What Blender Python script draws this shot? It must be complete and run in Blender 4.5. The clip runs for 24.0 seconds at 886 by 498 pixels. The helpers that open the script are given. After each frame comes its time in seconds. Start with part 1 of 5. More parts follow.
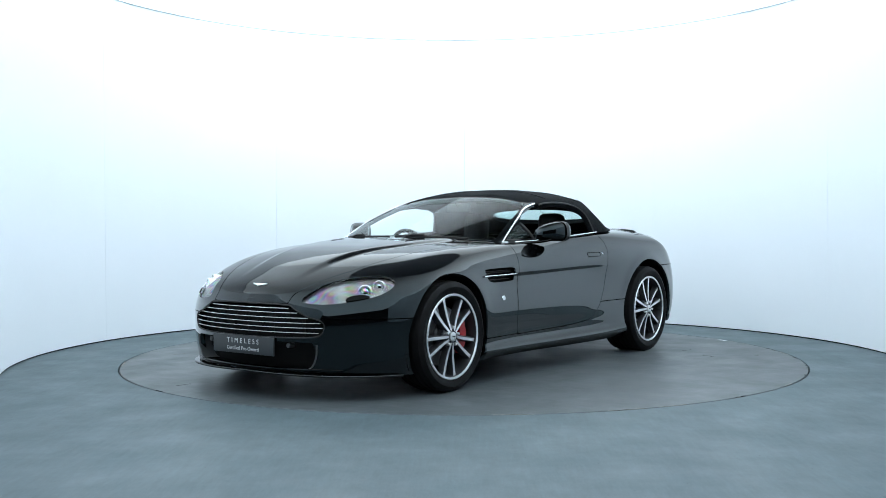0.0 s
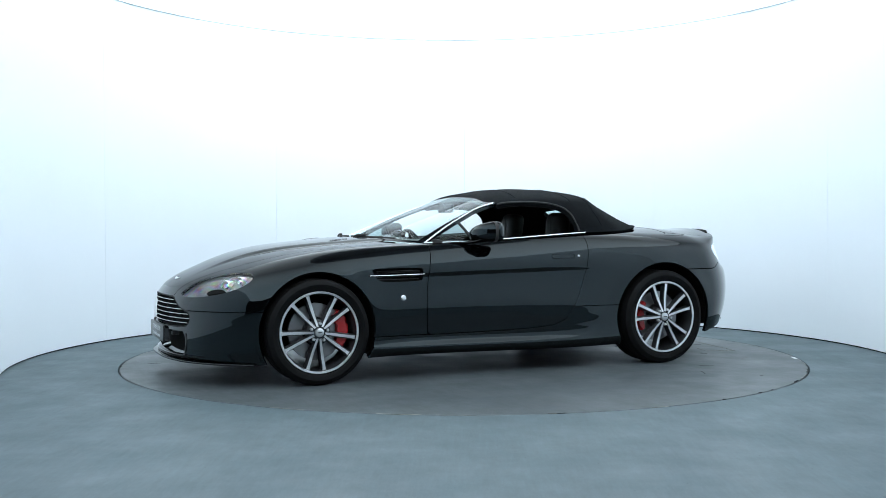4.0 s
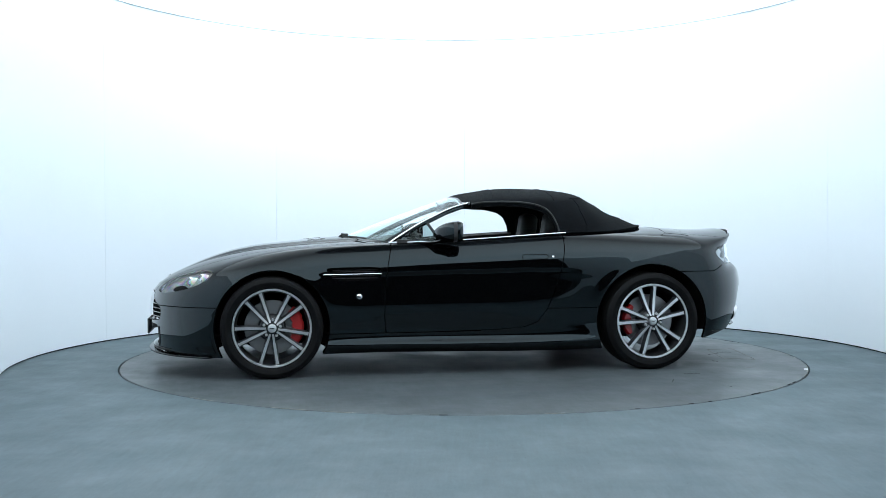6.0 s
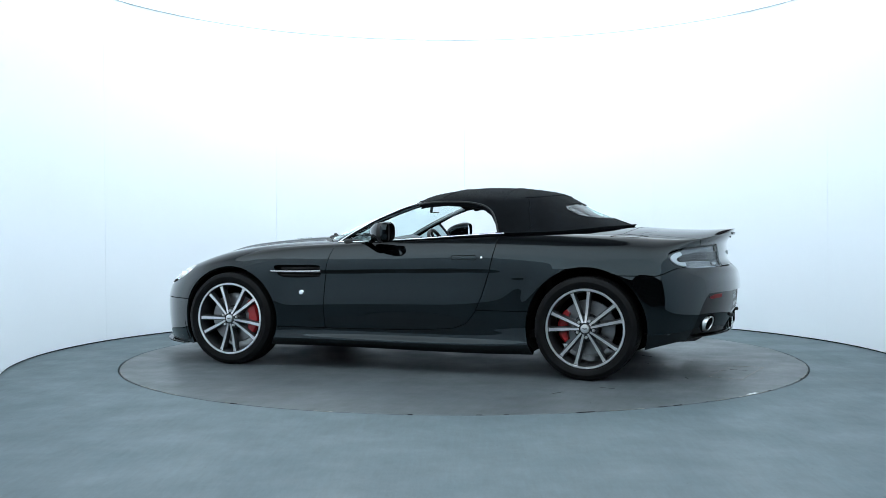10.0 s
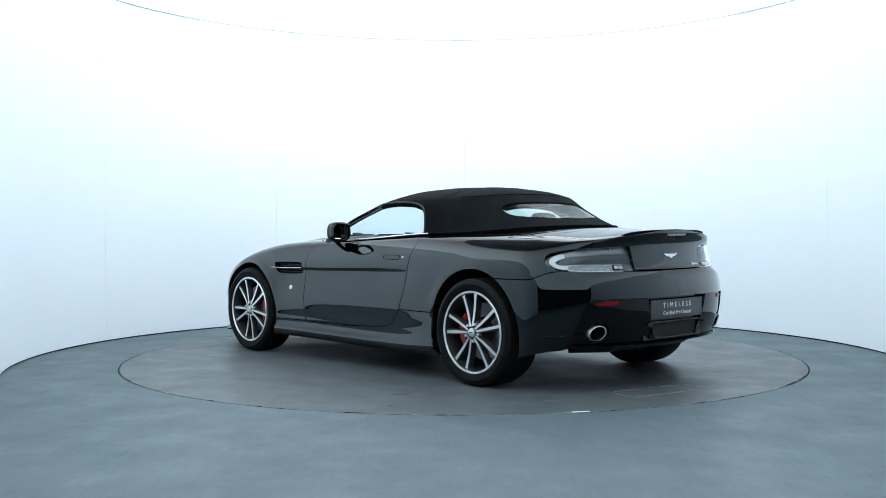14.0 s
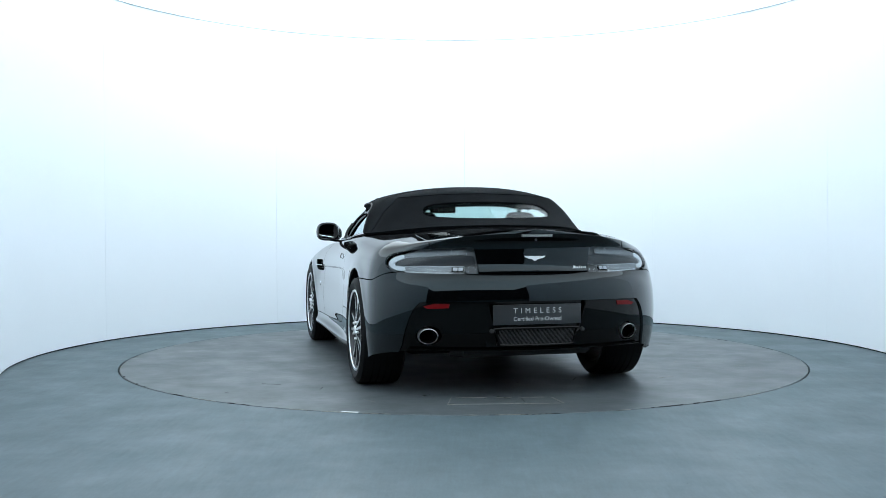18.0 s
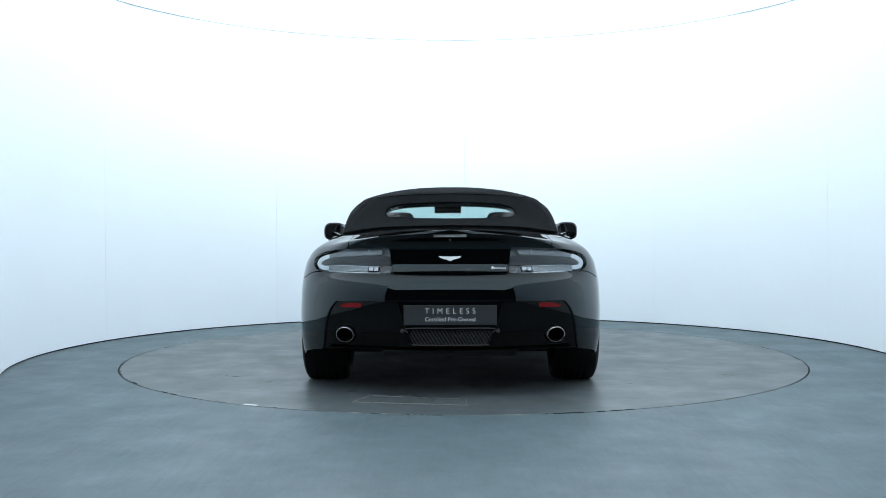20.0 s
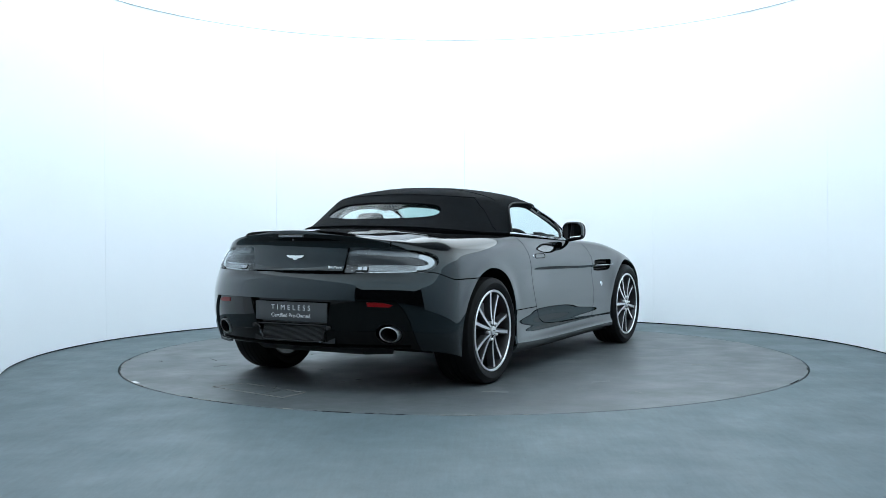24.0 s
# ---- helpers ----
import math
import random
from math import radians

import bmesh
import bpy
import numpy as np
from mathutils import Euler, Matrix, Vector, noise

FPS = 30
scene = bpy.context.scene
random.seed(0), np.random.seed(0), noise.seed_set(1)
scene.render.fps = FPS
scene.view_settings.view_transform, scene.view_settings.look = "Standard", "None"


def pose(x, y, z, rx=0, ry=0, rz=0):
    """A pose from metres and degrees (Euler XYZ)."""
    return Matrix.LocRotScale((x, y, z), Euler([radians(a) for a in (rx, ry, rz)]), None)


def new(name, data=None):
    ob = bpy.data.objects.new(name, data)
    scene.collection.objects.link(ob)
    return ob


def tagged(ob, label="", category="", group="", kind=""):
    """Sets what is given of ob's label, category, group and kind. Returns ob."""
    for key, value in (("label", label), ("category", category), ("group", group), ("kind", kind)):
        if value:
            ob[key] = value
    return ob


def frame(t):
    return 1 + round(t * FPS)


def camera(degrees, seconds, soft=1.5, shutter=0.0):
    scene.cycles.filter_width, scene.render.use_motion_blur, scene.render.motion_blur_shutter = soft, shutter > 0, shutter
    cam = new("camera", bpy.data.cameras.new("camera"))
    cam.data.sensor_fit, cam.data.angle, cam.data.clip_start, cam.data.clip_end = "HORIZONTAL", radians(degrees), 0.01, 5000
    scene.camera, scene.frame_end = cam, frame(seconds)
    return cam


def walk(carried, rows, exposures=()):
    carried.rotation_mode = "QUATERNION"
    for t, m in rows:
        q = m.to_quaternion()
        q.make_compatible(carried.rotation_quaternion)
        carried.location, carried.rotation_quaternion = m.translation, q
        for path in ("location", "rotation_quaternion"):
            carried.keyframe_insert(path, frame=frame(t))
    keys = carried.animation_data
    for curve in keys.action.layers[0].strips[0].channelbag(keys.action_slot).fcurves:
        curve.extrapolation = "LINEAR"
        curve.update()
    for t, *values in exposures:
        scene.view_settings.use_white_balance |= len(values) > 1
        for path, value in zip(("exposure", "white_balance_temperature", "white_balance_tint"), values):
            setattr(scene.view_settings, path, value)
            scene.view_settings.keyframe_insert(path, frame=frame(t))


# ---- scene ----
cam = camera(46.26, 24.0, soft=0.7)
SPIN_START, SPIN_RATE = 233.9, -7.168      # heading of the car in degrees, and degrees per second
AXIS = (-0.148, -0.085)                    # the turntable's axis in the car's own plan
walk(cam, [(t, pose(0, -7.9635, 0.9951, 88.75, 0, 1.026) @ pose(0, 0, 0, 0, 0, -0.166)) for t in (0, 24)], [(0, 0.21), (24, 0.21)])

# ---- light ----
CEIL_Z, WALL_R, WALL_C = 3.0, 3.27, (0.0, -0.035)
world = bpy.data.worlds.new("world")
scene.world = world
world.use_nodes = True
world.node_tree.nodes["Background"].inputs[0].default_value = (0.02, 0.022, 0.025, 1)
world.node_tree.nodes["Background"].inputs[1].default_value = 0.05
CEIL_GLOW, CEIL_GLOW_SIDE = 3.3, 1.85      # glow split to shape the wall's falloff: brighter over the back than elsewhere


# ---- materials ----
def material(name, color, rough=0.5, metal=0.0, coat=0.0, bump=0.0, scale=40.0, vary=0.0, vary_scale=3.0, rough_vary=0.0, spec=0.5, glow=0.0):
    m = bpy.data.materials.new(name)
    m.use_nodes = True
    nt = m.node_tree
    b = nt.nodes["Principled BSDF"]
    b.inputs["Base Color"].default_value = (*color, 1)
    b.inputs["Roughness"].default_value = rough
    b.inputs["Metallic"].default_value = metal
    b.inputs["Coat Weight"].default_value = coat
    b.inputs["Coat Roughness"].default_value = 0.02
    b.inputs["Specular IOR Level"].default_value = spec
    if glow:
        b.inputs["Emission Color"].default_value = (*color, 1)
        b.inputs["Emission Strength"].default_value = glow
    co = nt.nodes.new("ShaderNodeTexCoord")
    if vary or rough_vary:
        n = nt.nodes.new("ShaderNodeTexNoise")
        n.inputs["Scale"].default_value = vary_scale
        n.inputs["Detail"].default_value = 8
        n.inputs["Roughness"].default_value = 0.62
        nt.links.new(co.outputs["Object"], n.inputs["Vector"])
        if vary:
            r = nt.nodes.new("ShaderNodeMapRange")
            r.inputs[1].default_value, r.inputs[2].default_value = 0.3, 0.7
            r.inputs[3].default_value, r.inputs[4].default_value = 1 - vary, 1 + vary
            nt.links.new(n.outputs[0], r.inputs[0])
            x = nt.nodes.new("ShaderNodeVectorMath")
            x.operation = "SCALE"
            x.inputs[0].default_value = color
            nt.links.new(r.outputs[0], x.inputs["Scale"])
            nt.links.new(x.outputs[0], b.inputs["Base Color"])
        if rough_vary:
            r = nt.nodes.new("ShaderNodeMapRange")
            r.inputs[1].default_value, r.inputs[2].default_value = 0.3, 0.7
            r.inputs[3].default_value, r.inputs[4].default_value = max(0, rough - rough_vary), rough + rough_vary
            nt.links.new(n.outputs[0], r.inputs[0])
            nt.links.new(r.outputs[0], b.inputs["Roughness"])
    if bump:
        n = nt.nodes.new("ShaderNodeTexNoise")
        n.inputs["Scale"].default_value = scale
        n.inputs["Detail"].default_value = 4
        nt.links.new(co.outputs["Object"], n.inputs["Vector"])
        k = nt.nodes.new("ShaderNodeBump")
        k.inputs["Strength"].default_value = bump
        k.inputs["Distance"].default_value = 0.002
        nt.links.new(n.outputs[0], k.inputs["Height"])
        nt.links.new(k.outputs[0], b.inputs["Normal"])
    return m


def filtered_gloss(nt, color, rough, level, upright, tint=(1, 1, 1), edge=0.0):
    """Gloss with the lens polariser built in: dimmed on level surfaces, kept on upright ones."""
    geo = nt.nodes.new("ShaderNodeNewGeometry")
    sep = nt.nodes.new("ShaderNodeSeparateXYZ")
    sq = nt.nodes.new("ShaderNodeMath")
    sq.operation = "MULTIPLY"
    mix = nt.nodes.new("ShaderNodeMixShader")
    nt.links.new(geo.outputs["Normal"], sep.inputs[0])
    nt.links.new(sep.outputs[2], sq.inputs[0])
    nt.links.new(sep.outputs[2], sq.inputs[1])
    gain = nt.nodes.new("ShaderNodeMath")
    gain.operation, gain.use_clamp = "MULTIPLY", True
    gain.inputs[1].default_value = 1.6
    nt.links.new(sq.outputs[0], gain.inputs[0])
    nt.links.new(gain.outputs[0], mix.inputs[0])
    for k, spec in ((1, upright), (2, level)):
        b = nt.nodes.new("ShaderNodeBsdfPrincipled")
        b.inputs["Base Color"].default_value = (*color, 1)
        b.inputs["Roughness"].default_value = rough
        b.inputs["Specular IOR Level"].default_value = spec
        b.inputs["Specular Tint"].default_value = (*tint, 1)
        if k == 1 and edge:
            # coat added at glancing angles, for the fuller gloss the filter leaves
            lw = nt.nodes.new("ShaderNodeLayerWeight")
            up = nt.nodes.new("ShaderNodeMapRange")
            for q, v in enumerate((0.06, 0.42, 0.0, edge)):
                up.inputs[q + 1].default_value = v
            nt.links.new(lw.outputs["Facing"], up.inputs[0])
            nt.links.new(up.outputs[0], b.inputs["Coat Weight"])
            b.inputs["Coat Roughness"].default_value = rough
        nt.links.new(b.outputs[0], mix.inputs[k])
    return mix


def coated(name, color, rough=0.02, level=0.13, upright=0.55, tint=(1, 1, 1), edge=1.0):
    """Dark clear coating with that filtered gloss."""
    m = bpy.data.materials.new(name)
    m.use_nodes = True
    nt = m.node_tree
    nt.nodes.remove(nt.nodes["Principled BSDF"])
    nt.links.new(filtered_gloss(nt, color, rough, level, upright, tint, edge).outputs[0], nt.nodes["Material Output"].inputs[0])
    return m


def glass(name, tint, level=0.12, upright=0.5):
    """Thin clear glass: tinted view through, and a filtered gloss."""
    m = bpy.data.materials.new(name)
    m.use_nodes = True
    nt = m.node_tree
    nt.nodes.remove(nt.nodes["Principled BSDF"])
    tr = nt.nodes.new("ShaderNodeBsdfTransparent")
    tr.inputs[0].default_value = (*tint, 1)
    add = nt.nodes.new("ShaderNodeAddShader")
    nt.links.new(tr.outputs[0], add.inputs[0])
    nt.links.new(filtered_gloss(nt, (0, 0, 0), 0.0, level, upright).outputs[0], add.inputs[1])
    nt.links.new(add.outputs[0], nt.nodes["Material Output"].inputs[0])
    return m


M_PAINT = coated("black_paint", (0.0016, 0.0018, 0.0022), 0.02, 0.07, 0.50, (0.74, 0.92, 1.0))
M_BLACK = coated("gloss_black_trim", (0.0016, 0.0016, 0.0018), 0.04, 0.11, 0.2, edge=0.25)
M_MATT = material("matt_black_plastic", (0.012, 0.012, 0.013), 0.6, bump=0.15, scale=300)
M_VOID = material("dark_underside", (0.006, 0.006, 0.0065), 0.8, bump=0.2, scale=60, spec=0.15)
M_CLOTH = material("black_canvas", (0.0055, 0.0065, 0.0078), 0.9, bump=0.6, scale=900, vary=0.3, vary_scale=6, spec=0.06)
M_CHROME = material("polished_metal", (0.75, 0.76, 0.78), 0.12, 1.0)
M_ALLOY = material("machined_alloy", (0.78, 0.79, 0.80), 0.37, 1.0, bump=0.05, scale=200)
M_DARKALLOY = material("dark_alloy", (0.045, 0.046, 0.049), 0.35, 0.5)
M_RUBBER = material("tyre_rubber", (0.0062, 0.0063, 0.0068), 0.5, bump=0.3, scale=120, vary=0.25, vary_scale=9, spec=0.09)
M_DISC = material("brake_disc_steel", (0.30, 0.30, 0.31), 0.38, 0.9, bump=0.1, scale=150)
M_RED = material("red_caliper_paint", (0.38, 0.012, 0.014), 0.35, 0, 0.4)
M_LEATHER = material("black_leather", (0.010, 0.010, 0.011), 0.5, spec=0.3, bump=0.35, scale=350)
M_CARPET = material("black_carpet", (0.01, 0.01, 0.011), 0.95, bump=0.6, scale=500, spec=0.1)
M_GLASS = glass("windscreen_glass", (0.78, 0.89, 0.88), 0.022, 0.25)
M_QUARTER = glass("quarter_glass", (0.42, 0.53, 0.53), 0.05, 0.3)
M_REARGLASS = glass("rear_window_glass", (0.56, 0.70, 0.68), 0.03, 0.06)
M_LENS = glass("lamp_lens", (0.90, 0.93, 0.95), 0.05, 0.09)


def stressed(name, level, upright):
    """A clear moulded cover with a polariser's faint stress-colour bands painted into its tint."""
    m = glass(name, (0.9, 0.93, 0.95), level, upright)
    nt = m.node_tree
    tr = [n for n in nt.nodes if n.type == "BSDF_TRANSPARENT"][0]
    co = nt.nodes.new("ShaderNodeTexCoord")
    mp = nt.nodes.new("ShaderNodeMapping")
    mp.inputs["Scale"].default_value = (0.8, 1.0, 2.2)
    mp.inputs["Rotation"].default_value = (0, 0.5, 0.3)
    n = nt.nodes.new("ShaderNodeTexNoise")
    n.inputs["Scale"].default_value, n.inputs["Detail"].default_value = 7.0, 0.5
    hue = nt.nodes.new("ShaderNodeMath")
    hue.operation, hue.inputs[1].default_value = "MULTIPLY", 5.0
    wrap = nt.nodes.new("ShaderNodeMath")
    wrap.operation = "FRACT"
    n2 = nt.nodes.new("ShaderNodeTexNoise")
    n2.inputs["Scale"].default_value, n2.inputs["Detail"].default_value = 11.0, 1.0
    sat = nt.nodes.new("ShaderNodeMapRange")
    for q, v in enumerate((0.40, 0.66, 0.0, 0.42)):
        sat.inputs[q + 1].default_value = v
    hsv = nt.nodes.new("ShaderNodeCombineColor")
    hsv.mode = "HSV"
    hsv.inputs[2].default_value = 0.95
    nt.links.new(co.outputs["Object"], mp.inputs[0])
    nt.links.new(mp.outputs[0], n.inputs["Vector"])
    nt.links.new(mp.outputs[0], n2.inputs["Vector"])
    nt.links.new(n.outputs[0], hue.inputs[0])
    nt.links.new(hue.outputs[0], wrap.inputs[0])
    nt.links.new(wrap.outputs[0], hsv.inputs[0])
    nt.links.new(n2.outputs[0], sat.inputs[0])
    nt.links.new(sat.outputs[0], hsv.inputs[1])
    nt.links.new(hsv.outputs[0], tr.inputs[0])
    return m


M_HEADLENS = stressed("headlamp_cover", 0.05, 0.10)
M_SILVER = material("silvered_reflector", (0.20, 0.21, 0.22), 0.32, 0.8, bump=0.25, scale=22, vary=0.35, vary_scale=14)
M_GREYLAMP = material("grey_lamp_housing", (0.12, 0.13, 0.136), 0.3, 0.3)
M_LIGHTBAR = material("frosted_light_guide", (0.50, 0.53, 0.55), 0.35, 0.0, bump=0.3, scale=250)
M_REDLENS = material("red_reflector_plastic", (0.16, 0.003, 0.005), 0.3, 0.0, 0.0, spec=0.2)
M_PLATE = material("charcoal_plate", (0.028, 0.030, 0.033), 0.35, 0.0, 0.2)
M_TEXT = material("white_print", (0.62, 0.64, 0.65), 0.5)
M_MIRROR = material("mirror_glass", (0.85, 0.87, 0.88), 0.02, 1.0)
M_GREYTRIM = material("satin_grey_blade", (0.06, 0.063, 0.066), 0.4, 0.2)
M_PALEGREY = material("grey_lamp_window", (0.20, 0.212, 0.22), 0.25, 0.2, bump=0.6, scale=160, vary=0.25, vary_scale=90)
M_CLEARLAMP = material("clear_lamp_window", (0.42, 0.44, 0.46), 0.2, 0.3, bump=0.8, scale=140, vary=0.3, vary_scale=80)
M_MESH = material("dark_wire_mesh", (0.075, 0.075, 0.077), 0.4, 0.7)
M_WALL = material("white_wall_panel", (0.825, 0.862, 0.902), 0.55, bump=0.02, scale=8, vary=0.012, vary_scale=0.7)
M_CEIL = material("lit_ceiling", (0.825, 0.935, 1.0), 0.8, glow=CEIL_GLOW)
M_CEILSIDE = material("lit_ceiling_side", (0.825, 0.935, 1.0), 0.8, glow=CEIL_GLOW_SIDE)
M_CORNICE = material("pale_grey_edge", (0.34, 0.40, 0.44), 0.6)
M_EDGE = material("white_cornice_edge", (0.42, 0.47, 0.51), 0.6)
M_HALLFILL = material("hall_fill_glow", (0.825, 0.935, 1.0), 0.8, glow=1.5)


def painted_floor(name, color, rough, cloud, streak, seed):
    """Worn floor paint: clouds, brushed streaks, pale scuffs, dark specks."""
    m = bpy.data.materials.new(name)
    m.use_nodes = True
    nt = m.node_tree
    b = nt.nodes["Principled BSDF"]
    co = nt.nodes.new("ShaderNodeTexCoord")

    def tex(scale, detail, stretch=(1, 1, 1), turn=0.0, rough_=0.6):
        mp = nt.nodes.new("ShaderNodeMapping")
        mp.inputs["Scale"].default_value = stretch
        mp.inputs["Location"].default_value = (seed, seed * 0.7, 0)
        mp.inputs["Rotation"].default_value = (0, 0, turn)
        n = nt.nodes.new("ShaderNodeTexNoise")
        n.inputs["Scale"].default_value = scale
        n.inputs["Detail"].default_value = detail
        n.inputs["Roughness"].default_value = rough_
        nt.links.new(co.outputs["Object"], mp.inputs[0])
        nt.links.new(mp.outputs[0], n.inputs["Vector"])
        return n.outputs[0]

    def ramp(v, a, b_, c, d):
        r = nt.nodes.new("ShaderNodeMapRange")
        for k, x in enumerate((a, b_, c, d)):
            r.inputs[k + 1].default_value = x
        nt.links.new(v, r.inputs[0])
        return r.outputs[0]

    def times(a, b_):
        n = nt.nodes.new("ShaderNodeMath")
        n.operation = "MULTIPLY"
        nt.links.new(a, n.inputs[0])
        nt.links.new(b_, n.inputs[1])
        return n.outputs[0]
    clouds = ramp(tex(1.3, 10, (2.0, 1, 1), 0.2, 0.66), 0.3, 0.7, 1 - cloud, 1 + cloud)
    brushed = ramp(tex(5.0, 9, (6, 0.8, 1), 0.45, 0.7), 0.32, 0.68, 1 - streak, 1 + streak)
    brushed2 = ramp(tex(6.0, 8, (7, 0.8, 1), -0.38, 0.7), 0.3, 0.7, 1 - streak * 0.8, 1 + streak * 0.8)
    grain = ramp(tex(55.0, 6, (2.2, 0.5, 1), 0.1, 0.75), 0.3, 0.7, 0.93, 1.07)
    scuff = ramp(tex(5.0, 10, (3.0, 0.7, 1), 0.9, 0.75), 0.655, 0.78, 1.0, 1.4)
    scuff2 = ramp(tex(9.0, 10, (0.7, 3.0, 1), -0.5, 0.75), 0.67, 0.78, 1.0, 0.72)
    speck = ramp(tex(42.0, 3, (1.6, 0.6, 1), 0.0, 0.5), 0.24, 0.29, 0.55, 1.0)
    f = times(times(times(clouds, brushed), times(grain, scuff2)), times(brushed2, times(scuff, speck)))
    x = nt.nodes.new("ShaderNodeVectorMath")
    x.operation = "SCALE"
    x.inputs[0].default_value = color
    nt.links.new(f, x.inputs["Scale"])
    nt.links.new(x.outputs[0], b.inputs["Base Color"])
    nt.links.new(ramp(tex(2.5, 8), 0.3, 0.7, rough - 0.1, rough + 0.1), b.inputs["Roughness"])
    b.inputs["Specular IOR Level"].default_value = 0.28
    k = nt.nodes.new("ShaderNodeBump")
    k.inputs["Strength"].default_value = 0.12
    k.inputs["Distance"].default_value = 0.002
    nt.links.new(tex(40, 5), k.inputs["Height"])
    nt.links.new(k.outputs[0], b.inputs["Normal"])
    return m


M_FLOOR = painted_floor("grey_blue_floor_paint", (0.079, 0.110, 0.123), 0.55, 0.11, 0.09, 3.0)
M_TABLE = painted_floor("grey_turntable_paint", (0.078, 0.090, 0.096), 0.42, 0.17, 0.13, 11.0)
M_GAP = material("dark_gap", (0.007, 0.007, 0.007), 0.9, spec=0.15)
M_EMBLEM = material("bright_enamel", (0.78, 0.80, 0.82), 0.35, 0.35)
M_MARK = material("worn_white_paint", (0.70, 0.71, 0.71), 0.6, vary=0.3, vary_scale=30)
M_LINE = material("worn_pale_line", (0.24, 0.23, 0.21), 0.7, vary=0.6, vary_scale=25)
M_ROOM = material("dark_room_wall", (0.008, 0.008, 0.009), 0.85, vary=0.1)


# ---- mesh helpers ----
def part(name, me, mat, parent, label="", at=None, shadow=True):
    """Links a mesh (or a bmesh) as one object under a thing or a part."""
    if isinstance(me, bmesh.types.BMesh):
        bm = me
        me = bpy.data.meshes.new(name)
        bm.to_mesh(me)
        bm.free()
    if mat is not None:
        me.materials.clear()
        me.materials.append(mat)
        if me.get("rim"):
            me.materials.append(M_MATT)
    ob = new(name, me)
    ob.parent = parent
    if at is not None:
        ob.matrix_basis = at
    if label:
        ob["label"] = label
    ob.visible_shadow = shadow
    return ob


def smooth_by_angle(me, degrees=35):
    me.shade_smooth()
    me.set_sharp_from_angle(angle=radians(degrees))
    return me


def raw(name, verts, faces, degrees=35):
    me = bpy.data.meshes.new(name)
    me.from_pydata([tuple(v) for v in verts], [], [tuple(f) for f in faces])
    me.validate()
    return smooth_by_angle(me, degrees)


def box(name, sx, sy, sz, bevel=0.0, seg=2, mat4=None):
    bm = bmesh.new()
    bmesh.ops.create_cube(bm, size=1)
    bmesh.ops.scale(bm, vec=(sx, sy, sz), verts=bm.verts)
    if bevel:
        bmesh.ops.bevel(bm, geom=bm.edges[:], offset=bevel, segments=seg, affect="EDGES", profile=0.6)
    if mat4 is not None:
        bmesh.ops.transform(bm, matrix=mat4, verts=bm.verts)
    me = bpy.data.meshes.new(name)
    bm.to_mesh(me)
    bm.free()
    return smooth_by_angle(me, 40)


def lathe(name, rings, n=64, axis="y", closed=False):
    """Turns a profile of (radius, along) about an axis."""
    verts, faces = [], []
    for i in range(n):
        a = 2 * math.pi * i / n
        for r, d in rings:
            p = (r * math.cos(a), d, r * math.sin(a)) if axis == "y" else (r * math.cos(a), r * math.sin(a), d) if axis == "z" else (d, r * math.cos(a), r * math.sin(a))
            verts.append(p)
    m = len(rings)
    for i in range(n):
        j = (i + 1) % n
        for k in range(m if closed else m - 1):
            l = (k + 1) % m
            f = (i * m + k, i * m + l, j * m + l, j * m + k)
            faces.append(f if axis != "z" else f[::-1])
    me = raw(name, verts, faces)
    bm = bmesh.new()
    bm.from_mesh(me)
    bmesh.ops.remove_doubles(bm, verts=bm.verts, dist=1e-5)
    bmesh.ops.recalc_face_normals(bm, faces=bm.faces)
    bm.to_mesh(me)
    bm.free()
    return smooth_by_angle(me, 30)


def tube(name, pts, r, n=8, flat=1.0, cyclic=False):
    """A rod of radius r along points; flat squeezes it in z."""
    pts = [Vector(p) for p in pts]
    verts, faces = [], []
    m = len(pts)
    for i, p in enumerate(pts):
        a = pts[(i - 1) % m] if cyclic or i else p
        b = pts[(i + 1) % m] if cyclic or i < m - 1 else p
        d = (b - a).normalized()
        up = Vector((0, 0, 1)) if abs(d.z) < 0.9 else Vector((1, 0, 0))
        u = d.cross(up).normalized()
        v = u.cross(d)
        for k in range(n):
            c = 2 * math.pi * k / n
            verts.append(p + u * (r * math.cos(c)) + v * (r * flat * math.sin(c)))
    for i in range(m if cyclic else m - 1):
        j = (i + 1) % m
        for k in range(n):
            l = (k + 1) % n
            faces.append((i * n + k, i * n + l, j * n + l, j * n + k))
    if not cyclic:
        faces.append(tuple(range(n)))
        faces.append(tuple(range((m - 1) * n, m * n))[::-1])
    return raw(name, verts, faces, 50)


